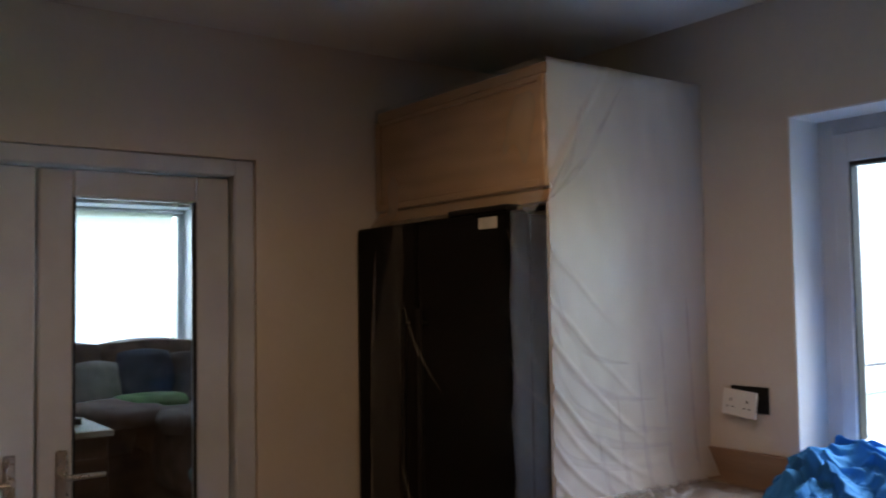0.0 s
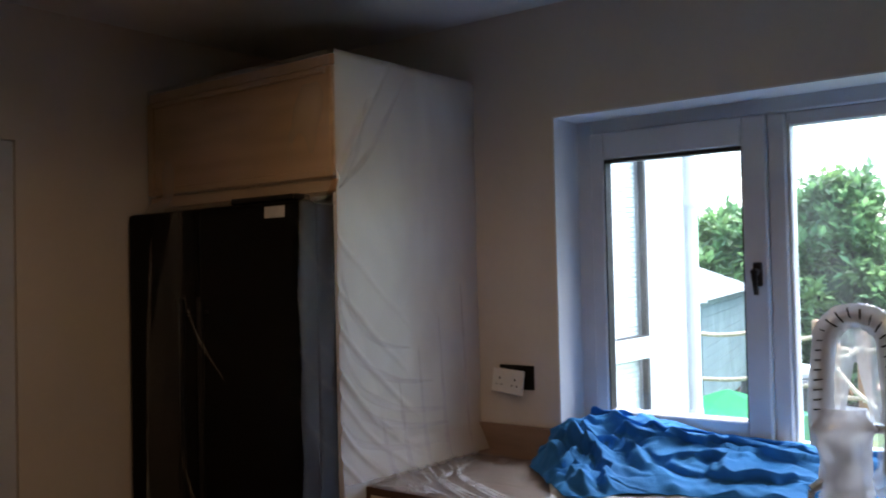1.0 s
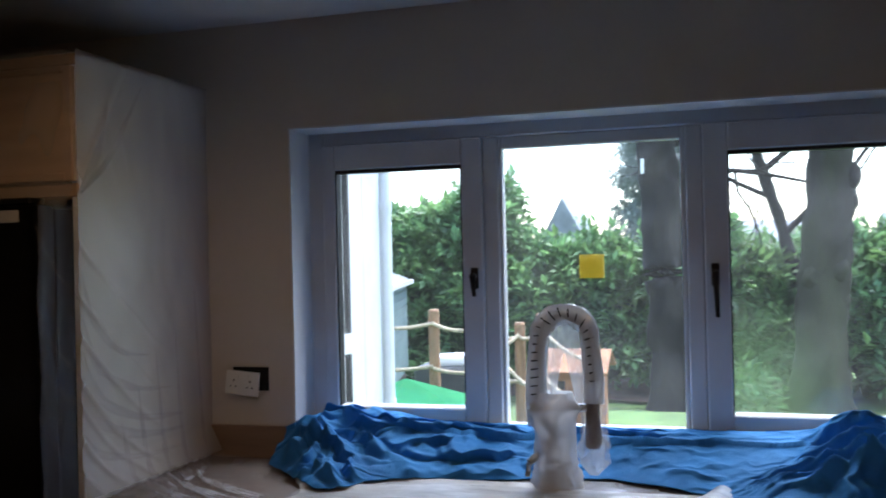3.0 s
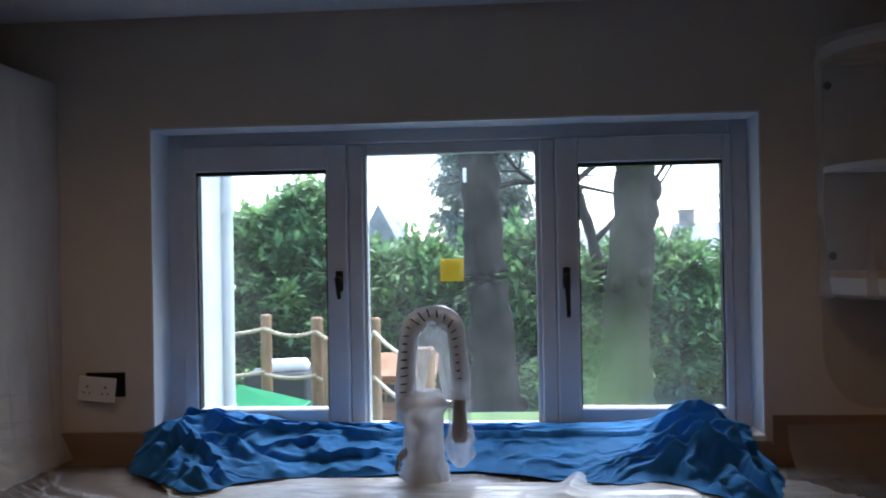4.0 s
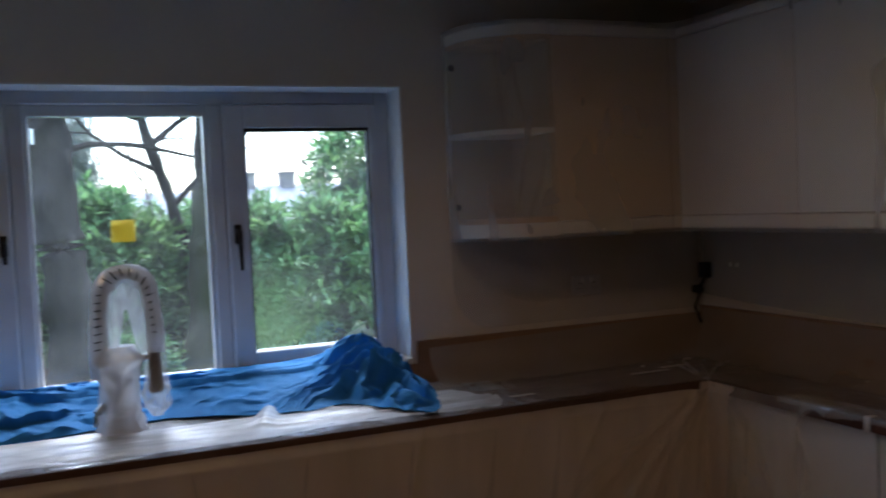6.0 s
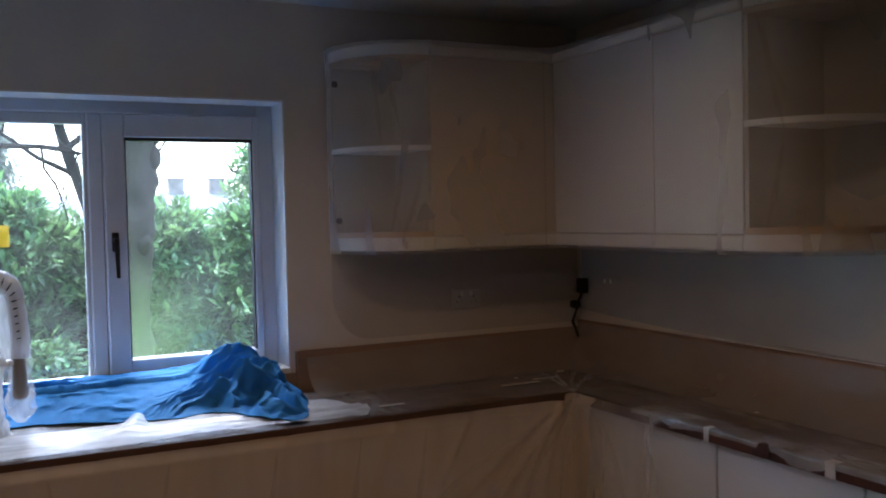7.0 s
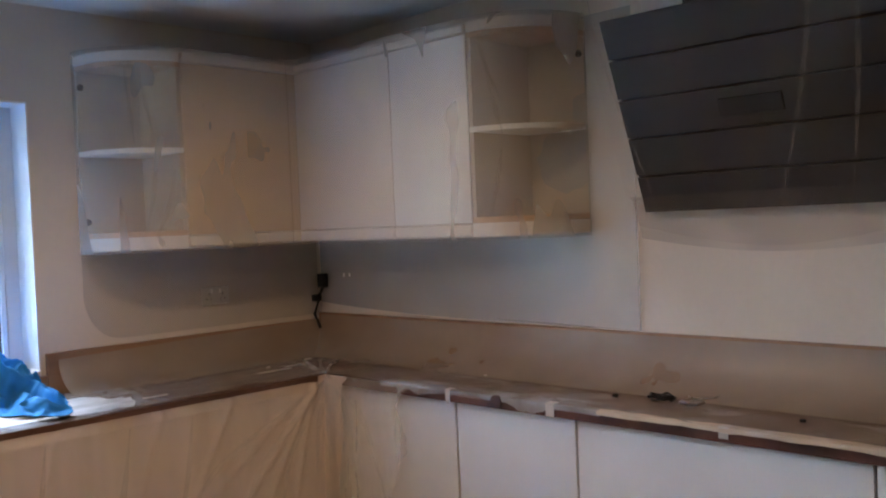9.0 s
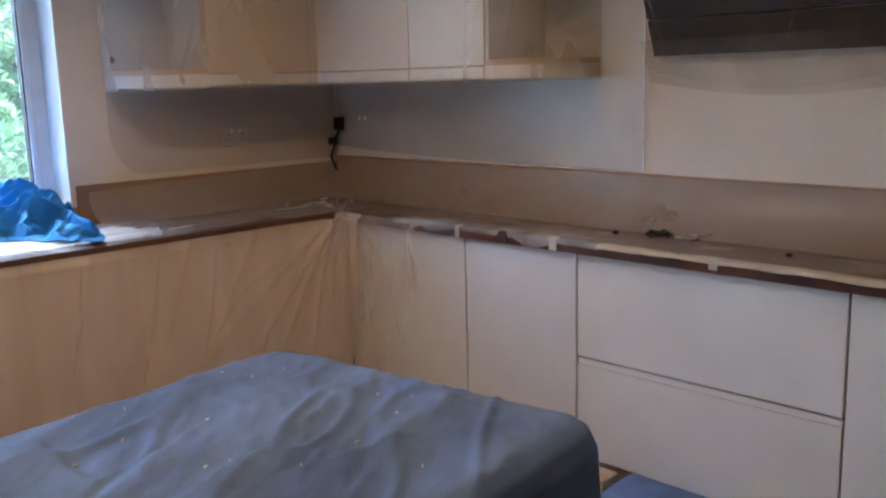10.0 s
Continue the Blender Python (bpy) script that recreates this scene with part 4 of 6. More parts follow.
def wall_cabinet(x0, x1, y0, y1, doors, axis, label, dm):
    c = thing("wall_cabinet", ((x0 + x1) / 2, (y0 + y1) / 2, UB), label, "cabinet", "wall cabinets")
    if axis == "y":
        part("carcass", box(x0, x1, y0 + 0.02, y1, UZ0, UZ1), CARCASS, c)
        part("cornice", box(x0, x1 + 0.02, y0 - 0.012, y1, UZ1 + 0.001, UT, 0.006), CREAM, c)
        part("pelmet", box(x0, x1 + 0.02, y0 - 0.004, y1, UB, UZ0 - 0.003, 0.006), CREAM, c)
        for a, b in doors:
            part("door", box(a + 0.001, b - 0.001, y0, y0 + 0.019, UZ0, UZ1 - 0.003, 0.002), dm, c)
    else:
        part("carcass", box(x0 + 0.02, x1, y0, y1, UZ0, UZ1), CARCASS, c)
        part("cornice", box(x0 - 0.012, x1, y0, y1, UZ1 + 0.001, UT - 0.004, 0.006), CREAM, c)
        part("pelmet", box(x0 - 0.004, x1, y0, y1, UB, UZ0 - 0.003, 0.006), CREAM, c)
        for a, b in doors:
            part("door", box(x0, x0 + 0.019, a + 0.001, b - 0.001, UZ0, UZ1 - 0.003, 0.002), dm, c)


wall_cabinet(1.547, UX - 0.002, UY, -0.004, [(1.547, UX + 0.001)], "y", "pale wooden wall cabinet in the corner, wrapped in film", OAKPLAIN)
wall_cabinet(UX, XR - 0.004, -0.98, -0.004, [(-0.98, UY + 0.001)], "x", "cream wall cabinet on the side wall under film", CREAM)
wall_cabinet(UX, XR - 0.004, -1.413, -0.982, [(-1.413, -0.982)], "x", "white wall cabinet with one plain door", WHITEDOOR)


def cabinet_wrap(u, v):
    """Film wrapped round both wall cabinets from above the cornice to below the pelmet."""
    pts = arc(1.545, -0.05, 0.33, 0.325, 180, 270, 8) + [(1.8, -0.376), (2.04, -0.378), (2.084, -0.42), (2.088, -0.6), (2.086, -1.0), (2.088, -1.4)] + arc(XR - 0.06, -1.415, XR - 0.022 - UX, 0.33, 180, 270, 8)
    k = u * (len(pts) - 1)
    i = min(int(k), len(pts) - 2)
    f = k - i
    x, y = pts[i][0] * (1 - f) + pts[i + 1][0] * f, pts[i][1] * (1 - f) + pts[i + 1][1] * f
    z = UT + 0.012 - v * (UT - UB + 0.024)
    w = 0.008
    nx, ny = (-1, -0.3) if x > 2.05 else (-0.3, -1)
    w -= 0.012 * max(0.0, 0.0145 - v) / 0.0145 + 0.012 * max(0.0, v - 0.9855) / 0.0145
    return (x + nx * w, y + ny * w, z)


wf = solo("wall_cabinet_film", sheet(200, 70, cabinet_wrap), film("cabinet_film_clear", 0.27, 0.34, 2.6, (1, 1, 0.45), col=(0.78, 0.75, 0.7), gloss=0.1, rough=0.5, bump=0.0), "creased clear plastic wrapped round the wall cabinets", "plastic sheet", "plastic sheets", smooth=True)
for k, (x, z0, z1, d) in enumerate(((1.3, 2.2, 1.9, 0.03), (1.42, 1.86, 1.55, -0.06), (1.36, 2.2, 1.95, 0.05), (1.5, 1.8, 1.52, -0.1))):
    y = -0.39 if x > 1.5 else -0.34 - 0.05 * (x - 1.3)
    crease(wf, [(x, y, z0), (x + d * 0.4, y - 0.004, (z0 + z1) / 2), (x + d, y, z1)], 0.01, CREASESOFT, 130 + k)
for k, (y, z0, z1, d) in enumerate(((-1.5, 2.18, 1.85, -0.08), (-1.56, 1.82, 1.55, 0.07), (-1.48, 2.2, 1.95, -0.12))):
    x = 2.072 if y > -1.42 else 2.1 + 0.3 * (abs(y) - 1.42)
    crease(wf, [(x, y, z0), (x - 0.004, y + d * 0.4, (z0 + z1) / 2), (x, y + d, z1)], 0.01, CREASESOFT, 140 + k)
solo("splashback_film_and_shadow", sheet(60, 40, lambda u, v: (XR - 0.016 + 0.004 * fbm(u * 4, v * 3, 2.0), -0.03 - 1.885 * u, 1.11 + 0.05 * (1 - u) ** 3 + (2.3 - 1.11) * (1 - v))), film("wall_sheet_film", 0.4, 0.55, 1.0, col=(0.78, 0.79, 0.76), gloss=0.1), "pale plastic sheet taped to the side wall by the hood", "plastic sheet", "plastic sheets", smooth=True)

COVE = film("cove_film", 0.33, 0.41, 2.5, (1, 1, 1), col=(0.74, 0.64, 0.55), gloss=0.14, rough=0.4)


def cove(v):
    """Distance from the wall and height where the film sags from the wall on to the worktop."""
    a = v * math.pi / 2
    return 0.034 + 0.19 * (1 - math.cos(a)), WT + 0.012 + 0.18 * (1 - math.sin(a))


def cove_side(u, v):
    d, z = cove(v)
    y = -0.04 - 3.56 * u
    return (XR - d, y, z)


def cove_back(u, v):
    d, z = cove(v)
    x = WX + 0.06 + (XR - WX - 0.1) * u
    return (x, -d, z - (0.05 - 0.03 * u) * (1 - v))


cs = solo("cove_film", sheet(120, 14, cove_side), COVE, "dusty plastic sheet sagging from the side wall on to the worktop", "plastic sheet", "plastic sheets", smooth=True)
cbk = solo("cove_film", sheet(60, 14, cove_back), COVE, "dusty plastic sheet sagging from the window wall on to the worktop", "plastic sheet", "plastic sheets", smooth=True)


# Round-cornered grey sheet added as the shadow the wall cabinets cast here.
def back_shadow(u, v):
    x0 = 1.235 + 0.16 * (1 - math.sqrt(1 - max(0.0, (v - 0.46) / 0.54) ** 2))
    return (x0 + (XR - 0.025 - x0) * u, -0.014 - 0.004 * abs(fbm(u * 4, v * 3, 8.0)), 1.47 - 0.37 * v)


solo("splashback_film_and_shadow", sheet(60, 40, back_shadow), film("painted_shadow_film", 0.2, 0.34, 1.5, col=(0.55, 0.52, 0.5), gloss=0.08, rough=0.5, bump=0.0), "grey sheet drawn in place of the wall cabinets' shadow by the window", "plastic sheet", "plastic sheets", smooth=True)
crease(bpy.data.objects["splashback_film_and_shadow"], [(XR - 0.024, -1.912, 1.75), (XR - 0.026, -1.916, 1.45), (XR - 0.024, -1.913, 1.11)], 0.004, CREASE, 200)
crease(bpy.data.objects["splashback_film_and_shadow"], [(XR - 0.024, -1.913, 1.11), (XR - 0.026, -1.6, 1.116), (XR - 0.024, -1.2, 1.125)], 0.004, CREASE, 201)

# ---- cooker hood ----
def cooker_hood():
    h = thing("cooker_hood", (XR, -2.42, 1.55), "dark slanted cooker hood with horizontal panels behind plastic", "cooker hood")
    y0, y1 = -2.88, -1.965
    xb, zb, xt, zt = XR - 0.03, 1.545, 2.2, 2.2
    bm = bmesh.new()
    pr = [(XR - 0.002, zb), (xb, zb), (xt + 0.02, zt), (XR - 0.002, zt)]
    a = [bm.verts.new((x, y0, z)) for x, z in pr]
    b = [bm.verts.new((x, y1, z)) for x, z in pr]
    for i in range(4):
        bm.faces.new((a[i], a[(i + 1) % 4], b[(i + 1) % 4], b[i]))
    bm.faces.new(a[::-1])
    bm.faces.new(b)
    bmesh.ops.recalc_face_normals(bm, faces=bm.faces)
    part("body", bm, BLACK, h)
    nx, nz = -(zt - zb), -(xb - xt) * 1.0
    ln = math.hypot(nx, nz)
    nx, nz = nx / ln, nz / ln
    n = 5
    for i in range(n):
        f0, f1 = i / n + 0.006, (i + 1) / n - 0.006
        bm = bmesh.new()
        q = []
        for f in (f0, f1):
            for d in (0.0, 0.014):
                q.append((xb + (xt - xb) * f + nx * d, zb + (zt - zb) * f + nz * d))
        order = [q[0], q[1], q[3], q[2]]
        a = [bm.verts.new((x, y0 + 0.004, z)) for x, z in order]
        b = [bm.verts.new((x, y1 - 0.004, z)) for x, z in order]
        for k in range(4):
            bm.faces.new((a[k], a[(k + 1) % 4], b[(k + 1) % 4], b[k]))
        bm.faces.new(a[::-1])
        bm.faces.new(b)
        bmesh.ops.recalc_face_normals(bm, faces=bm.faces)
        part("panel", bm, HOODGREY, h)
    f = 0.5
    cx, cz = xb + (xt - xb) * f + nx * 0.017, zb + (zt - zb) * f + nz * 0.017
    bm = box(-0.004, 0.004, -0.105, 0.105, -0.03, 0.03, 0.002)
    ang = math.atan2(xt - xb, zt - zb)
    bmesh.ops.transform(bm, verts=bm.verts, matrix=Matrix.Translation((cx - 0.006, -2.44, cz)) @ Euler((0, ang, 0)).to_matrix().to_4x4())
    part("control_panel", bm, BLACK, h, "glossy black control panel")
    part("chimney", box(2.26, XR - 0.003, -2.6, -2.24, zt + 0.002, CEIL - 0.001, 0.004), HOODGREY, h)


cooker_hood()


FILMHOOD = film("hood_film_clear", 0.0, 0.09, 2.5, (1, 1, 0.5), col=(0.7, 0.62, 0.56), gloss=0.1, rough=0.45)


def hood_wrap(u, v):
    y = -1.93 - u * 1.0
    z = 2.34 - v * (0.84 + 0.08 * math.sin(u * 3.1))
    f = max(0.0, min(1.0, (z - 1.545) / 0.655))
    x = XR - 0.085 - 0.255 * f - 0.008 * abs(fbm(y * 4, z * 3, 1.7))
    for y0, sl in ((-2.56, 0.35), (-2.74, 0.3)):
        d = (y - y0) - sl * (z - 1.9)
        x -= 0.02 * math.exp(-(d / 0.015) ** 2)
    d = (z - 2.16) + 0.5 * (y + 2.0)
    x -= 0.02 * math.exp(-(d / 0.02) ** 2) * (u < 0.3)
    if z < 1.56:
        x = XR - 0.085 + 0.065 * min(1.0, (1.56 - z) / 0.14)
    return (min(x, XR - 0.02), y, z)


hf = solo("hood_film", sheet(90, 80, hood_wrap), FILMHOOD, "clear plastic sheet draped over the dark cooker hood", "plastic sheet", "plastic sheets", smooth=True)



def hood_hem(u, v):
    """The loose hem that hangs from the hood's lower edge back to the wall, also drawn as its soft shadow."""
    y = -1.94 - 0.98 * u
    z = 1.6 - v * (0.15 + 0.05 * math.sin(u * 3.0))
    return (XR - 0.1 + 0.075 * v ** 0.7 - 0.012 * abs(fbm(y * 5, v * 3, 6.0)), y, z)


# Dark film colour paints in the soft shadow below the hood.
part("hem", sheet(70, 16, hood_hem), film("hood_hem_shadow_film", 0.06, 0.3, 3.0, (1, 1, 1), col=(0.4, 0.35, 0.31), gloss=0.1, rough=0.45), hf, "loose hem of the sheet, darkened as the hood's soft shadow", smooth=True)
for k, (y0, y1, r) in enumerate(((-2.72, -2.5, 0.009), (-2.84, -2.72, 0.008), (-1.97, -2.06, 0.007))):
    pts = []
    for j in range(6):
        f = 1.12 - 1.1 * j / 5
        pts.append((XR - 0.112 - 0.255 * min(f, 1.0), y0 + (y1 - y0) * (j / 5) ** 1.4, 1.545 + 0.655 * f))
    crease(hf, pts, r, CREASESOFT, 150 + k)

# ---- tap wrapped in plastic ----
def tap():
    t = thing("kitchen_tap", (-0.07, -0.245, WT), "tall spring-neck kitchen tap wrapped in translucent plastic", "tap")
    y = -0.245
    bm = bmesh.new()
    rod(bm, (-0.075, y, WT), (-0.075, y, WT + 0.03), 0.032, 0.028, 20)
    rod(bm, (-0.075, y, WT + 0.03), (-0.078, y, 1.16), 0.024, 0.022, 20)
    part("column", bm, CHROME, t)
    line = [Vector((-0.118, y, 1.1)), Vector((-0.122, y, 1.18)), Vector((-0.12, y, 1.28)), Vector((-0.112, y, 1.36))]
    line += [Vector((-0.035 + 0.078 * math.cos(a), y, 1.36 + 0.078 * math.sin(a))) for a in [math.pi * (1 - k / 10) for k in range(1, 10)]]
    line += [Vector((0.046, y, 1.33)), Vector((0.052, y, 1.25)), Vector((0.048, y, 1.17))]
    bm = bmesh.new()
    tube(bm, line, [0.011] * len(line), 10)
    part("hose", bm, CHROME, t, smooth=True)
    # coil
    lens = [0.0]
    for a, b in zip(line, line[1:]):
        lens.append(lens[-1] + (b - a).length)
    total, turns, pts = lens[-1], 22, []
    for k in range(turns * 10 + 1):
        s = 0.12 * total + k / (turns * 10) * 0.8 * total
        i = max(j for j in range(len(lens) - 1) if lens[j] <= s)
        f = (s - lens[i]) / (lens[i + 1] - lens[i])
        p = line[i].lerp(line[i + 1], f)
        d = (line[i + 1] - line[i]).normalized()
        side = Vector((0, 1, 0))
        up = d.cross(side)
        a = 2 * math.pi * k / 10
        pts.append(p + (side * math.cos(a) + up * math.sin(a)) * 0.022)
    bm = bmesh.new()
    tube(bm, pts, [0.0026] * len(pts), 5)
    part("spring", bm, BLACK, t, "dark steel coil spring", smooth=True)
    bm = bmesh.new()
    rod(bm, (-0.13, y, 1.155), (0.05, y, 1.155), 0.012)
    rod(bm, (-0.13, y, 1.14), (-0.13, y, 1.17), 0.016)
    part("holder_arm", bm, CHROME, t)
    bm = bmesh.new()
    rod(bm, (0.046, y, 1.175), (0.046, y, 1.05), 0.019, 0.026, 18)
    rod(bm, (0.046, y, 1.05), (0.046, y, 1.035), 0.026, 0.02, 18)
    part("spray_head", bm, mat("tap_brown", (0.2, 0.15, 0.11), 0.4, metal=0.3, var=0.2), t, "brownish spray head")
    bm = bmesh.new()
    rod(bm, (-0.11, y, 1.02), (-0.145, y - 0.03, 0.99), 0.012)
    rod(bm, (-0.145, y - 0.03, 0.99), (-0.15, y - 0.035, 0.95), 0.008)
    part("lever", bm, CHROME, t)

    def bag(path, r0, r1, seed, n=26):
        def fn(u, v):
            k = v * (len(path) - 1)
            i = min(int(k), len(path) - 2)
            f = k - i
            p = path[i][0].lerp(path[i + 1][0], f)
            r = path[i][1] * (1 - f) + path[i + 1][1] * f
            d = (path[min(i + 1, len(path) - 1)][0] - path[i][0]).normalized()
            side = Vector((0, 1, 0))
            up = d.cross(side).normalized()
            a = 2 * math.pi * u
            r *= 1 + 0.28 * fbm(math.cos(a) * 1.6 + seed, math.sin(a) * 1.6, v * 5 + seed) + 0.1 * ridge(a * 1.3, v * 3, seed)
            return p + side * math.cos(a) * r * 0.7 + up * math.sin(a) * r
        return sheet(n, 40, fn)
    part("neck_wrap", bag([(p, 0.029) for p in line], 0, 0, 1.0), FILMTAP, t, "loose translucent plastic wrap", smooth=True)
    part("column_wrap", bag([(Vector((-0.068, y, z)), r) for z, r in ((WT + 0.004, 0.075), (WT + 0.06, 0.062), (1.0, 0.058), (1.08, 0.06), (1.15, 0.075), (1.2, 0.05))], 0, 0, 4.0, 34), FILMTAP, t, "loose translucent plastic wrap", smooth=True)
    part("head_wrap", bag([(Vector((0.046, y, z)), r) for z, r in ((1.2, 0.028), (1.12, 0.034), (1.04, 0.045), (0.99, 0.042), (0.955, 0.012))], 0, 0, 7.0), film("head_wrap_film", 0.2, 0.6, 9.0, (1, 1, 0.5)), t, "loose translucent plastic wrap", smooth=True)
    # web of plastic stretched inside the arch

    def web(u, v):
        z = 1.17 + v * 0.235
        half = 0.072 if z < 1.34 else 0.072 * math.sqrt(max(0.02, 1 - ((z - 1.34) / 0.085) ** 2))
        gap = 0.03 * max(0, 1 - v * 1.5)
        s = u * 2 - 1
        x = -0.036 + (math.copysign(gap + (half - gap) * abs(s), s) if abs(s) > 1e-6 else 0)
        return (x, y + 0.012 * fbm(x * 30, z * 14, 2.2), z)
    me = sheet(41, 24, web)
    bmw = bmesh.new()
    bmw.from_mesh(me)
    cut = [f for f in bmw.faces if abs(f.calc_center_median().x + 0.036) < 0.026 * max(0, 1 - (f.calc_center_median().z - 1.17) / 0.15)]
    bmesh.ops.delete(bmw, geom=cut, context="FACES")
    part("arch_wrap", bmw, film("arch_film", 0.3, 0.8, 12.0, (1, 1, 0.5)), t, "thin plastic stretched across the arch", smooth=True)


tap()

# ---- blue dust sheet on the sill ----
def dust_sheet_sill():
    def fn(u, v):
        x = -1.06 + 2.08 * u
        heapL, heapR = math.exp(-((x + 0.82) / 0.22) ** 2), math.exp(-((x - 0.84) / 0.2) ** 2)
        front = -0.13 - 0.30 * math.exp(-((x + 0.78) / 0.2) ** 2) - 0.2 * math.exp(-((x - 0.5) / 0.3) ** 2) - 0.42 * math.exp(-((x - 0.88) / 0.14) ** 2) - 0.12 * math.exp(-((x + 0.35) / 0.3) ** 2)
        front += 0.03 * fbm(x * 5, 0.2, 3.0)
        y = 0.13 + (front - 0.13) * v
        # support below: sill, then worktop
        k = max(0.0, min(1.0, (y - 0.02) / (max(front, -0.3) - 0.02)))
        k = k ** 0.8
        base = (WZ0 + 0.022) * (1 - k) + (WT + 0.016) * k
        if y > -0.02:
            base = max(base, WZ0 + 0.016)
        wild = min(1.0, heapL + heapR)
        w1, w2 = fbm(x * 2.4, y * 3, 1.5), fbm(x * 3.1 + 7, y * 4, 4.5)
        X, Y = x + 0.16 * w1, y + 0.10 * w2
        def pleat(ph):
            f = ph - math.floor(ph)
            return (f / 0.72) ** 1.4 if f < 0.72 else ((1 - f) / 0.28) ** 0.8

        def n3(p, q, r):
            return noise.noise(Vector((p, q, r)))
        # long pleats along the sill, slanting gathers in the heaps, fine wrinkles between
        a1 = max(0.0, min(1.0, 0.55 + 1.6 * n3(X * 2.6, Y * 5, 0.4)))
        a3 = max(0.0, min(1.0, 0.3 + 1.8 * n3(X * 6, Y * 8 + 2, 8.4)))
        p1 = pleat(-Y * 11 + 1.3 * n3(X * 1.8, Y * 2, 2.2) + 0.25 * n3(X * 6, Y * 6, 1.1))
        p3 = pleat(-Y * 24 + X * 6 + 1.8 * n3(X * 4, Y * 4, 4.9))
        crest = a1 * p1
        def tri(p):
            f = p - math.floor(p)
            return (1 - abs(2 * f - 1)) ** 1.25

        def mask(k, f):
            return max(0.0, min(1.0, 0.55 + 1.9 * n3(X * f, Y * f * 1.4, k)))
        fr = 1.25
        b1 = mask(11.1, 3.5) * tri((X * 2.6 + Y * 7.5) * fr + 1.0 * n3(X * 3, Y * 3, 21.0))
        b2 = mask(12.2, 4.5) * tri((-X * 6.5 + Y * 5.0) * fr + 1.2 * n3(X * 3.5, Y * 4, 22.0))
        b3 = mask(13.3, 6.0) * tri(X * 12 + Y * 9 + 1.4 * n3(X * 5, Y * 5, 23.0))
        k2 = 0.26 + 1.15 * wild + 0.35 * heapR
        lift = 0.03 * a1 * p1 + 0.010 * a3 * p3 + k2 * (0.046 * b1 + 0.034 * b2 + 0.011 * b3)
        roll = wild * (0.8 * b1 + 0.5 * b2)
        lift *= 0.25 + 0.75 * min(1.0, v * 1.9)
        lift += 0.035 * heapL * (1 - 0.6 * v) + 0.06 * math.exp(-((x - 0.86) / 0.12) ** 2) * math.exp(-((v - 0.3) / 0.28) ** 2)
        edge = min(1.0, (1 - v) * 5 + 0.1)
        lift = lift * edge + 0.004
        lift *= min(1.0, 0.3 + u * 12, 0.3 + (1 - u) * 12)
        y -= (0.03 * crest + 0.03 * roll + 0.006 * a3 * p3) * edge
        x += 0.03 * w1
        return (max(-1.12, min(x, 1.035 if y > -0.03 else 1.12)), y, base + lift)
    me = sheet(520, 190, fn)
    ob = solo("dust_sheet", me, BLUE, "crumpled blue cotton dust sheet along the window sill", "dust sheet", smooth=True)
    md = ob.modifiers.new("thickness", "SOLIDIFY")
    md.thickness = 0.003
    md.offset = 1


dust_sheet_sill()

# ---- covered table ----
TZ = 0.915
TM = Matrix.Translation((-0.04, -2.7, 0)) @ Euler((0, 0, radians(8))).to_matrix().to_4x4()
tb = thing("table", (-0.04, -2.7, 0), "sturdy wooden table hidden under a blue-grey dust sheet", "table")
bm = box(-0.64, 0.64, -0.36, 0.36, TZ - 0.05, TZ - 0.012, 0.01, 2)
bmesh.ops.transform(bm, verts=bm.verts, matrix=TM)
part("tabletop", bm, WOODDARK, tb)
for sx in (-0.56, 0.56):
    for sy in (-0.29, 0.29):
        bm = box(sx - 0.035, sx + 0.035, sy - 0.035, sy + 0.035, 0, TZ - 0.051, 0.004)
        bmesh.ops.transform(bm, verts=bm.verts, matrix=TM)
        part("leg", bm, WOODDARK, tb)


CREASES = [(0.08, -0.07, 0.23, -0.04), (0.23, -0.04, 0.33, -0.15), (0.33, -0.15, 0.57, -0.28), (0.47, 0.36, 0.61, 0.34), (0.21, -0.13, 0.41, -0.2), (0.1, 0.06, 0.28, 0.13), (0.37, -0.01, 0.51, 0.05),
           (0.6, -0.09, 0.59, -0.23), (0.06, 0.29, 0.03, 0.07), (0.32, -0.38, 0.49, -0.36), (-0.5, 0.1, -0.2, 0.0), (-0.3, -0.25, 0.05, -0.2)]


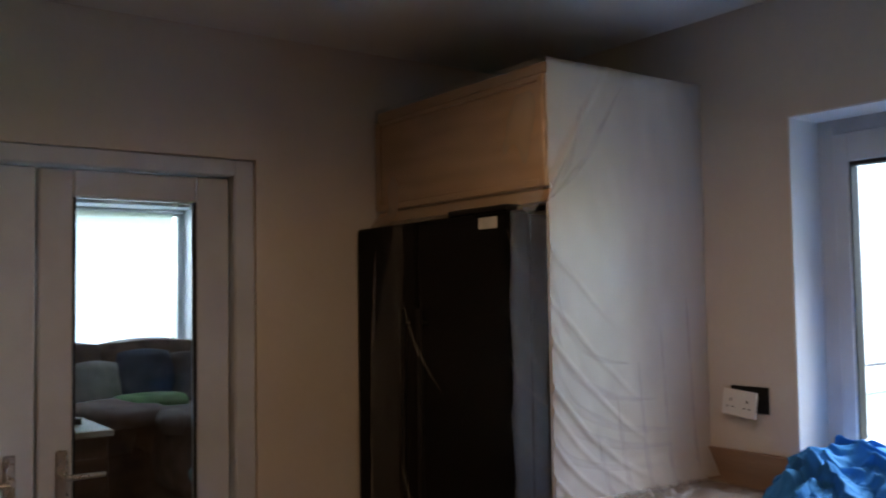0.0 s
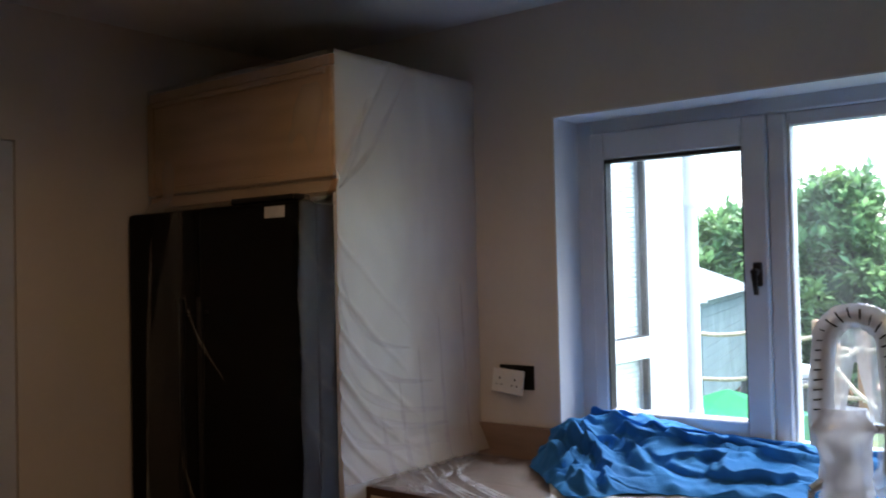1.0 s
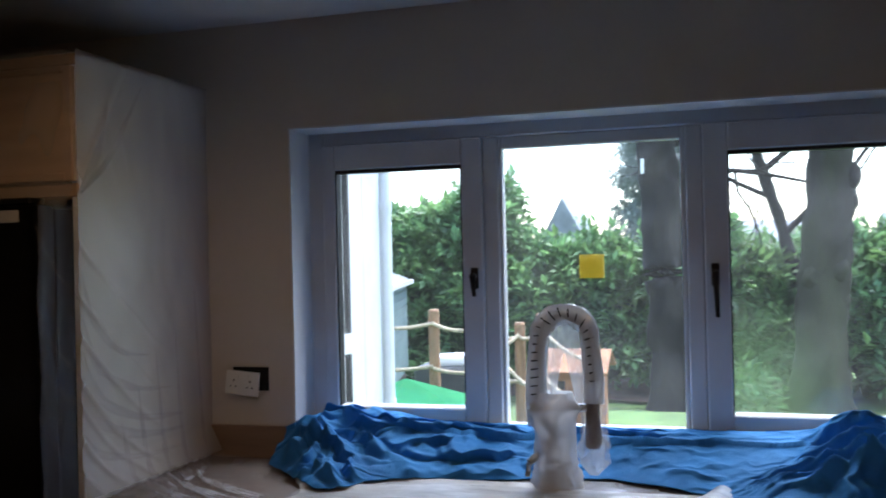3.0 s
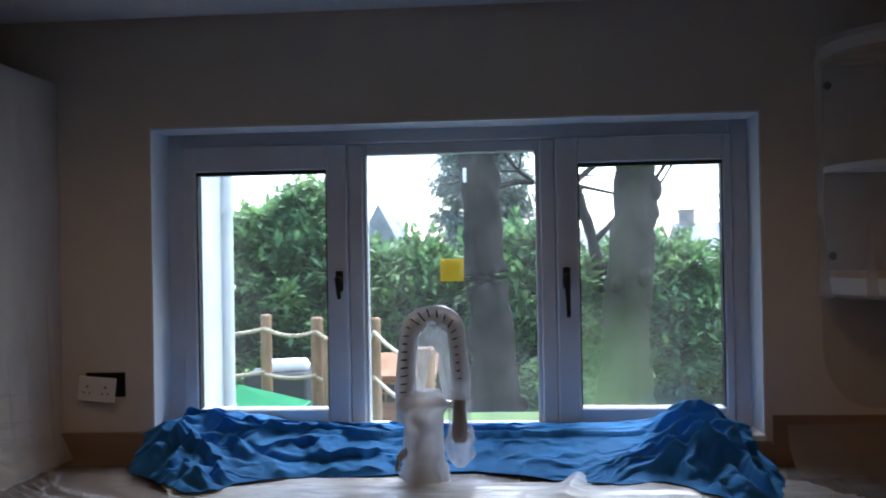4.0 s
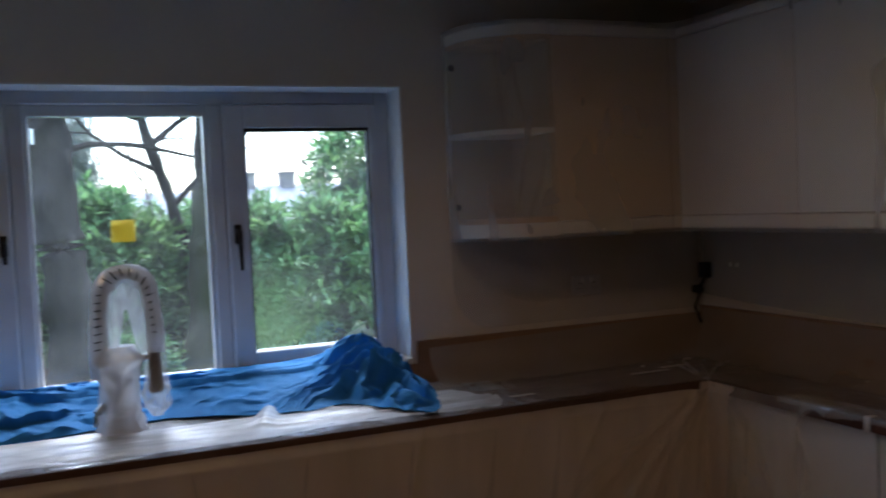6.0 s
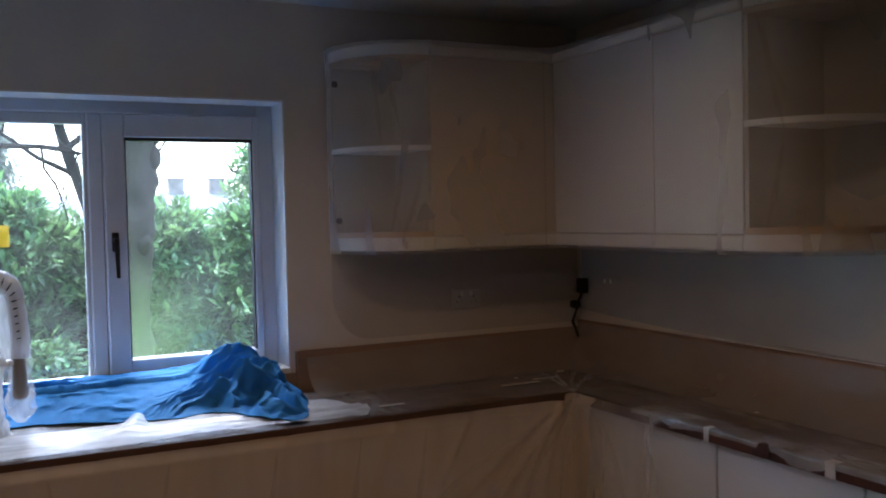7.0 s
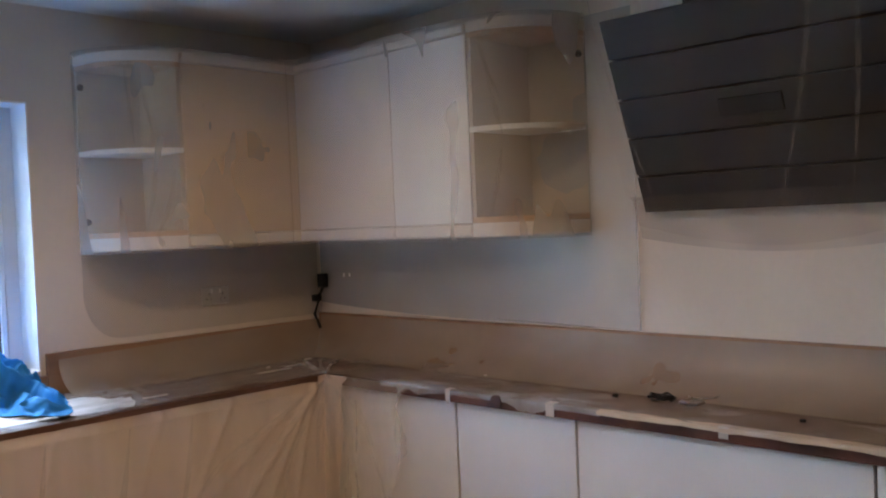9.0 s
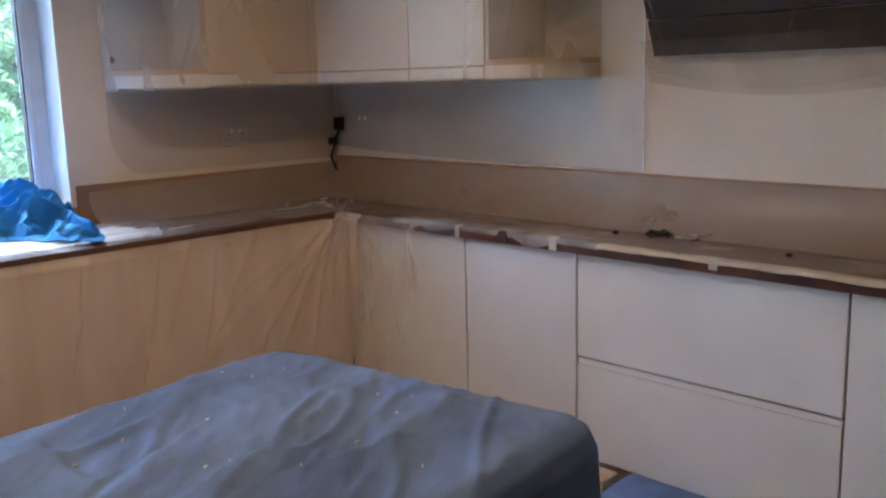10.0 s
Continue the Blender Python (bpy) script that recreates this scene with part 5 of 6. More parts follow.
def table_cloth(u, v):
    """Laid over the table, rounded at its edge and hanging in soft folds."""
    s, t = (u - 0.5) * 2, (v - 0.5) * 2
    X, Y = s * 1.06, t * 0.78
    hx, hy, r = 0.69, 0.4, 0.075
    qx, qy = max(abs(X) - (hx - r), 0), max(abs(Y) - (hy - r), 0)
    d = math.hypot(qx, qy) - r
    fold = 0.006 * fbm(X * 3, Y * 3, 2) + 0.02 * max(0, ridge(X * 1.1 + Y * 0.9, Y * 4.5 - X * 2.2 + 0.4 * fbm(X * 2, Y * 2, 1), 3.3) - 0.6) + 0.022 * max(0, ridge(X * 2.4 + Y * 1.5, Y * 9 - X * 5, 1.3) - 0.6) + 0.008 * max(0, ridge(X * 8, Y * 19 - X * 8, 6.3) - 0.5)
    for k, (ax, ay, bx, by) in enumerate(CREASES):
        ex, ey = bx - ax, by - ay
        ln = math.hypot(ex, ey)
        f = max(-0.15, min(1.15, ((X - ax) * ex + (Y - ay) * ey) / ln ** 2))
        off = ((X - ax) * ey - (Y - ay) * ex) / ln + 0.012 * fbm(f * 4, k, 2.5)
        end = math.hypot(X - ax - ex * f, Y - ay - ey * f) if f in (-0.15, 1.15) else 0.0
        fade = max(0.0, 1 - end / 0.05) * (1 - abs(2 * f - 1) ** 3 * 0.6)
        fold += 0.013 * fade * (math.exp(-off / 0.03) if off > 0 else math.exp(off / 0.007))
    if d <= 0:
        p = Vector((X, Y, TZ + fold * min(1.0, 0.2 - d / 0.14)))
        if d > -0.05:
            p.z -= 0.02 * ((d + 0.05) / 0.05) ** 2
    else:
        n = Vector((qx * (1 if X > 0 else -1), qy * (1 if Y > 0 else -1), 0)).normalized()
        e = Vector((X, Y, 0)) - n * d
        ang = math.atan2(e.y, e.x)
        out = min(d, 0.03) * 0.7 + 0.02 * d * 2 + d * 0.25 * (0.3 + 0.5 * math.sin(ang * 17 + fbm(e.x * 3, e.y * 3, 1)))
        p = e + n * out * 0.6
        p.z = TZ - 0.02 - d * 1.0 + fold * 0.3
    return TM @ p


solo("table_sheet", sheet(300, 230, table_cloth), SLATE, "blue-grey cotton dust sheet spread over the table, paint-flecked", "dust sheet", smooth=True)
rnd = random.Random(11)
bm = bmesh.new()
for _ in range(60):
    X, Y = rnd.uniform(-0.6, 0.6), rnd.uniform(-0.34, 0.34)
    p = TM @ Vector((X, Y, TZ + 0.018 + 0.006 * fbm(X * 3, Y * 3, 2)))
    r = rnd.uniform(0.0006, 0.002)
    cuboid(bm, p.x - r * 1.6, p.x + r * 1.6, p.y - r, p.y + r, p.z - 0.018, p.z - 0.013)
tagged(place("paint_flecks", bm, SOCKETW, bpy.data.objects["table_sheet"]), kind="stuff")

# ---- clutter on the worktop and floor ----
rnd = random.Random(3)
bm = bmesh.new()
for x, y in ((2.29, -1.3), (2.35, -1.385), (2.31, -1.42), (2.2, -0.245), (2.03, -0.15), (1.95, -0.28), (2.4, -1.0), (2.36, -1.36)):
    w = rnd.uniform(0.008, 0.02)
    cuboid(bm, x - w, x + w, y - w * 0.6, y + w * 0.6, WT + 0.009, WT + 0.015, 0.002)
solo("plaster_crumbs", bm, TAPE, "scattered white plaster crumbs on the worktop film", "debris", kind="stuff")
for x, y, l in ((1.9, -0.4, 0.09), (2.05, -0.35, 0.06), (1.28, -0.5, 0.05), (1.1, -0.5, 0.07)):
    solo("tape_strip", box(x - l, x + l, y - 0.008, y + 0.008, WT + 0.012, WT + 0.014), TAPE, "thin white strip of tape on the worktop film", "tape", "tape strips")
solo("tape_strip", box(XR - 0.007, XR - 0.003, -2.52, -2.37, 1.088, 1.1), TAPE, "thin white strip of tape along the wall above the upstand", "tape", "tape strips")
sc = thing("cable_offcut", (2.24, -2.13, WT), "tangle of dark cable offcuts on the dusty film", "cable")
bm = bmesh.new()
pts = [Vector((2.24 + 0.03 * math.cos(k * 0.9) + 0.01 * math.sin(k * 2.3), -2.13 + 0.045 * math.sin(k * 0.9), WT + 0.014 + 0.004 * (k % 5))) for k in range(26)]
tube(bm, pts, [0.0035] * len(pts), 6)
part("wire", bm, BLACK, sc)
st = thing("socket_ring", (2.3, -2.24, WT), "small steel bracket ring lying on the worktop", "bracket")
bm = bmesh.new()
pts = [Vector((2.32 + 0.045 * math.cos(a / 12 * 2 * math.pi), -2.24 + 0.05 * math.sin(a / 12 * 2 * math.pi), WT + 0.015 + 0.012 * (a % 12) / 12)) for a in range(12)]
tube(bm, pts, [0.003] * 12, 6)
part("ring", bm, CHROME, st)
part("plate", box(2.22, 2.27, -2.27, -2.2, WT + 0.01, WT + 0.018, 0.002), CHROME, st)
bm = bmesh.new()
rod(bm, (2.226, -1.954, WT + 0.006), (2.226, -1.954, WT + 0.018), 0.012, 0.009, 14)
solo("screw_cap", bm, BLACK, "small black screw cap on the worktop film", "cap")
bm = bmesh.new()
rod(bm, (2.2, -2.62, WT + 0.006), (2.2, -2.62, WT + 0.014), 0.01, 0.008, 14)
solo("screw_cap", bm, BLACK, "small black screw cap on the worktop film", "cap")

bm = bmesh.new()
cushion(bm, (1.98, -2.35, 0.05), (0.14, 0.2, 0.05), 0.3)
solo("floor_sheet", bm, SLATE, "bundled blue dust sheet lying on the floor", "dust sheet", smooth=True)
solo("cardboard_piece", box(1.92, 2.02, -2.12, -2.0, 0.0, 0.1, 0.004), PAPER, "small brown cardboard box on the floor", "box")
solo("floor_paper", box(1.0, 2.09, -3.2, -1.2, 0.001, 0.004), mat("floor_protection", (0.62, 0.55, 0.46), 0.8, var=0.12, scale=4), "pale protective paper laid over the kitchen floor", "paper")


# ---- garden ----
GZ = -0.15
HG = GZ - 0.7  # lower ground under the hedge and trees
GRASS = mat("lawn", (0.09, 0.16, 0.04), 0.9, var=0.25, scale=1.5, bump=0.8, bscale=30, tint=(0.05, 0.08, 0.025))
BARK = mat("mossy_bark", (0.018, 0.013, 0.01), 0.9, var=0.35, scale=1.0, bump=1.0, bscale=12, tint=(0.042, 0.047, 0.013), stretch=(1, 1, 0.35))
BARKGREY = mat("grey_bark", (0.026, 0.02, 0.016), 0.9, var=0.3, scale=2.5, bump=0.9, bscale=24, stretch=(1, 1, 0.35))
LEAF = leafy("laurel_leaf", (0.105, 0.225, 0.1), (0.19, 0.31, 0.1), 0.55)
# Darker leaf green with the shade inside the shrubs put into its colour.
LEAFSHADE = mat("painted_leaf_shade", (0.05, 0.11, 0.045), 0.8, var=0.3, scale=6, bump=0.5, bscale=25)
# Needle green paled to grey: the distance haze is put into this colour.
NEEDLE = leafy("haze_tinted_needles", (0.2, 0.24, 0.21), (0.22, 0.25, 0.21), 0.2)
POSTW = mat("round_timber", (0.34, 0.2, 0.11), 0.75, var=0.22, scale=5, bump=0.25, bscale=50, stretch=(3, 3, 0.6))
ROPE = mat("natural_rope", (0.5, 0.42, 0.3), 0.9, var=0.2, scale=40, bump=0.4)
CABIN = mat("orange_cedar", (0.3, 0.125, 0.05), 0.7, var=0.18, scale=5, bump=0.15)
TEAL = mat("teal_shed_paint", (0.17, 0.235, 0.245), 0.7, var=0.12, scale=3, bump=0.1)
FELT = mat("grey_roof_felt", (0.2, 0.22, 0.23), 0.9, var=0.15, scale=6, bump=0.4)
BRICK = mat("far_brick", (0.32, 0.27, 0.25), 0.9, var=0.2, scale=1.5, bump=0.2)
SLATEROOF = mat("far_slate_roof", (0.24, 0.25, 0.27), 0.8, var=0.15, scale=1.2, bump=0.2)
EXTW = mat("weathered_white_upvc", (0.55, 0.57, 0.6), 0.4, var=0.06, scale=4, bump=0.02)
SOIL = mat("hedge_soil", (0.11, 0.07, 0.045), 0.95, var=0.3, scale=5, bump=0.8, bscale=25)

solo("ground", sheet(60, 60, lambda u, v: ((u - 0.5) * 900 if abs(u - 0.5) > 0.2 else (u - 0.5) * 90, 0.3 + (v ** 3) * 900, GZ - 0.7 * max(0.0, min(1.0, (v ** 3 * 900 - 7.0) / 3.0)) + 0.05 * fbm((u - 0.5) * 30, v * 30, 2) * (0 < v < 0.7))), GRASS, "short damp green lawn reaching to the far gardens", "lawn", kind="structure")
solo("soil_bed", sheet(60, 10, lambda u, v: (-11 + 12.4 * u, 11.9 + 0.25 * math.sin(u * 12) + v * 3, HG + 0.06 + 0.05 * fbm(u * 30, v * 6, 1))), SOIL, "bare brown soil strip under the laurel hedge", "soil", kind="structure")


def leaves(points, size, rnd, droop=0.3):
    """Folded pointed leaves, one island each."""
    verts, faces = [], []
    for p, nrm in points:
        L = size * rnd.uniform(0.6, 1.25)
        W = L * rnd.uniform(0.34, 0.46)
        d = (nrm * 0.6 + Vector((rnd.gauss(0, 0.6), rnd.gauss(0, 0.6), rnd.gauss(0.1 - droop, 0.5)))).normalized()
        s = d.cross(Vector((rnd.gauss(0, 0.3), rnd.gauss(0, 0.3), 1))).normalized()
        up = s.cross(d)
        k = len(verts)
        verts += [p, p + d * L * 0.5 + s * W * 0.5 + up * W * 0.18, p + d * L, p + d * L * 0.5 - s * W * 0.5 + up * W * 0.18]
        faces += [(k, k + 1, k + 2), (k, k + 2, k + 3)]
    me = bpy.data.meshes.new("leaves")
    me.from_pydata([tuple(v) for v in verts], [], faces)
    return me


def shrub(cx, cy, rx, ry, top, seed, n, label):
    rnd = random.Random(seed)
    b = thing("laurel_shrub", (cx, cy, HG), label, "shrub", "hedge shrubs")
    h = top - HG
    clumps = []
    for _ in range(110):
        a, e = rnd.uniform(0, 2 * math.pi), rnd.random() ** 0.8
        z = HG + 0.1 * h + 0.88 * h * e
        f = math.sqrt(max(0.05, 1 - (max(0, e - 0.35) / 0.72) ** 2)) * rnd.uniform(0.6, 1.25)
        clumps.append((Vector((cx + rx * f * math.cos(a), cy + ry * f * math.sin(a), z)), rnd.uniform(0.14, 0.34)))
    for _ in range(5):
        clumps.append((Vector((cx + rx * rnd.uniform(-0.6, 0.6), cy + ry * rnd.uniform(-0.4, 0.4), top - rnd.uniform(0.0, 0.15))), rnd.uniform(0.1, 0.2)))
    pts = []
    for i in range(n):
        c, r = clumps[rnd.randrange(len(clumps))]
        d = Vector((rnd.gauss(0, 1), rnd.gauss(0, 1), rnd.gauss(0.35, 0.6))).normalized()
        q = d * r * rnd.uniform(0.75, 1.1)
        pts.append((c + Vector((q.x * 1.15, q.y * 1.15, q.z * 0.5 - 0.25 * (q.x * q.x + q.y * q.y) / r)), Vector((d.x, d.y, 0.1))))
    # leafy shoots that break the outline
    for _ in range(75 if rx > 0.5 else 6):
        a, f = rnd.uniform(0, 6.283), rnd.random() ** 0.5 * 0.85
        p = Vector((cx + rx * f * math.cos(a), cy + ry * f * math.sin(a), HG + h * (0.94 - 0.42 * f * f) - 0.1))
        d = Vector((0.5 * f * math.cos(a) + rnd.gauss(0, 0.2), 0.5 * f * math.sin(a) + rnd.gauss(0, 0.2), 1)).normalized()
        ln = rnd.uniform(0.2, 0.75) * min(1, rx * 1.4)
        for k in range(18):
            g = (k / 18) ** 0.8
            pts.append((p + d * ln * g + Vector((rnd.gauss(0, 0.015), rnd.gauss(0, 0.015), 0)), (d * 0.7 * g + Vector((rnd.gauss(0, 1), rnd.gauss(0, 1), 0.15)).normalized() * (1.15 - g)).normalized()))
    part("foliage", leaves(pts, 0.24, rnd, 0.1), LEAF, b, "glossy mid-green leaves")
    # Solid blob behind the leaves; its dark colour paints the shade between them.
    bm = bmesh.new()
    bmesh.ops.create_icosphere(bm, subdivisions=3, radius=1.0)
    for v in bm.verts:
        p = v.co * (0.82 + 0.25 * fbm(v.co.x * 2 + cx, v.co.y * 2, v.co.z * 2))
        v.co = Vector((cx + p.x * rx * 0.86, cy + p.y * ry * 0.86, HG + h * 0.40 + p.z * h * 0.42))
    part("shade_core", bm, LEAFSHADE, b, "dark solid core with the shade between leaves painted in")
    bm = bmesh.new()
    for k in range(5):
        a = rnd.uniform(0, 6.28)
        q = Vector((cx + 0.12 * math.cos(a), cy + 0.12 * math.sin(a), HG))
        tube(bm, [q, q + Vector((0.15 * math.cos(a), 0.15 * math.sin(a), h * 0.3)), q + Vector((rx * 0.5 * math.cos(a), ry * 0.5 * math.sin(a), h * 0.75))], [0.035, 0.028, 0.012], 6)
    part("stems", bm, BARKGREY, b)


SHRUBS = [(-10.0, 14.0, 2.05, 1.4, 2.5), (-7.1, 14.1, 1.8, 1.3, 2.4), (-5.4, 13.6, 1.1, 1.2, 2.45), (-4.2, 13.5, 0.8, 1.1, 2.7), (-3.5, 13.3, 0.6, 1.05, 2.95), (-2.55, 13.3, 0.8, 1.1, 1.75),
          (-1.7, 13.4, 0.9, 1.1, 1.8), (-0.6, 13.8, 1.0, 1.05, 1.65), (0.3, 13.4, 0.7, 1.1, 2.05), (1.3, 13.6, 0.75, 1.05, 1.5), (2.2, 13.8, 0.9, 1.0, 1.65), (2.85, 13.1, 0.7, 1.0, 1.8),
          (3.5, 13.2, 0.7, 1.0, 1.15), (4.45, 13.4, 0.75, 1.1, 1.75), (5.6, 14.6, 1.3, 1.3, 3.4), (8.2, 15.0, 2.0, 1.4, 3.6)]
for i, (cx, cy, rx, ry, top) in enumerate(SHRUBS):
    shrub(cx, cy, rx, ry, top, 40 + i, 5200, "dense evergreen laurel shrub with glossy green leaves in the hedge" if top < 2.5 else "tall ragged evergreen laurel shrub rising above the hedge")
shrub(0.66, 11.2, 0.35, 0.3, -0.2, 70, 700, "small low evergreen shrub beside the tree trunk")


def branch(bm, p, d, length, r, depth, rnd):
    n = 4
    pts, rad = [p], [r]
    for k in range(n):
        d = (d + Vector((rnd.gauss(0, 0.22), rnd.gauss(0, 0.22), rnd.gauss(0.04, 0.16)))).normalized()
        p = p + d * length / n
        pts.append(p)
        rad.append(r * (1 - 0.62 * (k + 1) / n))
        if depth > 0 and k >= 1:
            for _ in range(2 if depth > 1 else 1):
                s = Vector((rnd.gauss(0, 1), rnd.gauss(0, 1), rnd.gauss(0.2, 0.6))).normalized()
                branch(bm, p, (d * 0.7 + s * 0.8).normalized(), length * rnd.uniform(0.45, 0.7), rad[-1] * 0.6, depth - 1, rnd)
    tube(bm, pts, rad, 6 if r > 0.02 else 4)


def tree(name, base, lean, r0, r1, height, seed, limbs, label, material, burls=()):
    rnd = random.Random(seed)
    t = thing(name, base, label, "tree", "garden trees")
    b = Vector(base)
    pts, rad = [], []
    n = 90
    for k in range(n + 1):
        f = k / n
        pts.append(b + Vector((lean[0] * f + 0.05 * fbm(f * 4, seed, 1), lean[1] * f, height * f)))
        rad.append((r0 + (r1 - r0) * f) * (1 + 0.55 * math.exp(-f * height / 0.35) + 0.10 * fbm(f * 14, seed, 4) + 0.12 * max(0, ridge(f * 9, seed * 0.7, 3) - 0.8) * 3))
    bm = bmesh.new()
    tube(bm, pts, rad, 28, 0.02, rnd)
    for v in bm.verts:
        v.co += noise.noise_vector(v.co * 2.2) * 0.06 * r0 / 0.3 + noise.noise_vector(Vector((v.co.x * 11, v.co.y * 11, v.co.z * 4))) * 0.05 * r0 / 0.3
    for z, az, r in burls:
        q = pts[min(n, max(0, int((z - b.z) / height * n)))]
        m = Matrix.Translation(q + Vector((math.cos(az), math.sin(az), 0)) * r0 * 0.62) @ Matrix.Diagonal((r, r, r * 1.35, 1))
        g = bmesh.ops.create_icosphere(bm, subdivisions=3, radius=1.0, matrix=m)
        for v in g["verts"]:
            v.co += noise.noise_vector(v.co * 6) * r * 0.3
    part("trunk", bm, material, t, smooth=True)
    for z, az, up, length, r in limbs:
        f = (z - b.z) / height
        p = pts[min(n, max(0, int(f * n)))]
        bm = bmesh.new()
        branch(bm, p, Vector((math.cos(az), math.sin(az), up)).normalized(), length, r, 3, rnd)
        part("limb", bm, BARKGREY, t)
    return t


tree("beech_tree", (-0.12, 11.0, HG - 0.1), (-0.6, 0.0), 0.37, 0.1, 10.0, 3, [(3.1, 0.3, 0.7, 2.8, 0.08), (3.6, 2.9, 0.2, 2.6, 0.06), (2.7, 0.1, 0.3, 2.4, 0.06), (4.2, 0.1, 0.1, 3.0, 0.06), (4.6, 3.0, -0.1, 2.8, 0.05)],
     "stout grey tree trunk with bare winter limbs before the hedge", BARKGREY)
tree("mossy_tree", (1.83, 11.5, HG - 0.1), (0.8, 0.0), 0.37, 0.22, 10.0, 8, [(3.5, 2.6, 0.4, 2.4, 0.06), (3.9, 0.5, 0.3, 2.8, 0.07), (4.4, 0.2, -0.15, 3.0, 0.06)],
     "knobbly leaning tree trunk with green moss on its bark", BARK,
     [(2.7, -0.2, 0.17), (2.3, -0.1, 0.15), (1.9, -0.4, 0.13), (1.3, -0.9, 0.15), (1.2, -2.6, 0.15), (2.0, -2.7, 0.12), (0.9, -0.2, 0.13)])
tree("bare_tree", (2.25, 13.0, HG), (-2.2, 0.0), 0.12, 0.06, 8.0, 12, [(1.9, 0.6, 0.9, 2.6, 0.06), (2.5, 2.7, 0.5, 2.6, 0.05), (2.9, 0.4, 0.7, 2.8, 0.06), (3.4, 3.0, 0.3, 2.6, 0.05), (3.9, 0.2, 0.5, 2.8, 0.06), (4.4, 3.2, 0.2, 2.8, 0.05), (4.9, 0.5, 0.2, 2.8, 0.05)],
     "leaning bare tree with fine leafless twigs behind the hedge", BARKGREY)
tree("bare_tree", (8.2, 24.0, HG), (0.4, 0.0), 0.14, 0.05, 6.0, 15, [(1.6, 2.7, 0.9, 3.2, 0.06), (2.2, 0.4, 0.9, 3.0, 0.05), (3.0, 3.3, 0.8, 2.8, 0.05), (4.0, 0.0, 0.7, 2.6, 0.04)],
     "slender bare tree with fine leafless twigs behind the hedge", BARKGREY)


def conifer(cx, cy, h, r, seed, label):
    rnd = random.Random(seed)
    t = thing("conifer", (cx, cy, GZ), label, "tree", "garden trees")
    bm = bmesh.new()
    tube(bm, [Vector((cx, cy, GZ)), Vector((cx, cy, h * 0.5)), Vector((cx, cy, h))], [0.2, 0.14, 0.03], 10)
    part("trunk", bm, BARKGREY, t)
    pts = []
    for _ in range(1700):
        z = rnd.uniform(0.4, h)
        f = (1 - (z / h) ** 1.8) * 0.8 + 0.22
        a = rnd.uniform(0, 6.283)
        rr = r * f * rnd.uniform(0.35, 1.05)
        c = Vector((cx + rr * math.cos(a), cy + rr * math.sin(a), z))
        for _ in range(24):
            pts.append((c + Vector((rnd.gauss(0, 0.14), rnd.gauss(0, 0.14), rnd.gauss(-0.06, 0.1))), Vector((math.cos(a), math.sin(a), -0.6))))
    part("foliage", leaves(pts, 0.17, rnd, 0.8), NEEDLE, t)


solo("tree_tag", box(-0.585, -0.535, 10.69, 10.7, 2.75, 2.97, 0.004), SOCKETW, "narrow white tag fixed to the grey tree trunk", "tag")

conifer(-0.75, 21.0, 9.5, 1.45, 5, "tall conifer behind the hedge, its green paled with painted haze")


def shed():
    """Gable front towards the house; its long side runs away from the kitchen window."""
    s = thing("garden_shed", (-3.35, 6.8, GZ), "small teal-grey garden shed with a grey felt roof", "shed")
    m = Matrix.Translation((-3.35, 6.8, 0)) @ Euler((0, 0, radians(13.4))).to_matrix().to_4x4()
    w, d, zt, rise = 1.9, 4.0, 1.2, 0.4

    def put(name, bm, material, label=""):
        bmesh.ops.transform(bm, verts=bm.verts, matrix=m)
        return part(name, bm, material, s, label)
    n = 12
    for k in range(n):
        z0 = GZ + k * (zt - GZ) / n
        z1 = z0 + (zt - GZ) / n - 0.005
        put("cladding_board", box(-w, 0.0, -0.012 + 0.002 * (k % 3), 0.02, z0, z1), TEAL)
        put("cladding_board", box(-0.02, 0.014 - 0.002 * (k % 3), 0.022, d, z0, z1), TEAL)
    put("wall", box(-w + 0.01, -0.022, 0.022, d, GZ, zt), TEAL)

    def prism(y0, y1, drop, over):
        bm = bmesh.new()
        pr = [(-w - over, zt + drop), (over, zt + drop), (-w / 2, zt + rise + drop)]
        a = [bm.verts.new((x, y0, z)) for x, z in pr]
        b = [bm.verts.new((x, y1, z)) for x, z in pr]
        for i in range(3):
            bm.faces.new((a[i], a[(i + 1) % 3], b[(i + 1) % 3], b[i]))
        bm.faces.new(a[::-1])
        bm.faces.new(b)
        bmesh.ops.recalc_face_normals(bm, faces=bm.faces)
        return bm
    put("gable", prism(0.0, 0.05, -0.002, 0.0), TEAL)
    put("roof", prism(-0.12, d + 0.1, 0.03, 0.1), FELT)
    put("fascia_board", box(0.101, 0.12, -0.12, d + 0.1, zt - 0.02, zt + 0.045), UPVC, "white fascia board")
    put("fascia_board", box(-0.12, 0.1, -0.14, -0.121, zt - 0.05, zt + 0.05), UPVC, "white fascia board")
    put("corner_board", box(-0.04, 0.022, -0.03, -0.0125, GZ, zt - 0.03), TEAL)
    bm = bmesh.new()
    rod(bm, (0.016, 0.75, 0.02), (0.04, 0.75, 0.02), 0.04)
    put("door_knob", bm, BLACK)


shed()

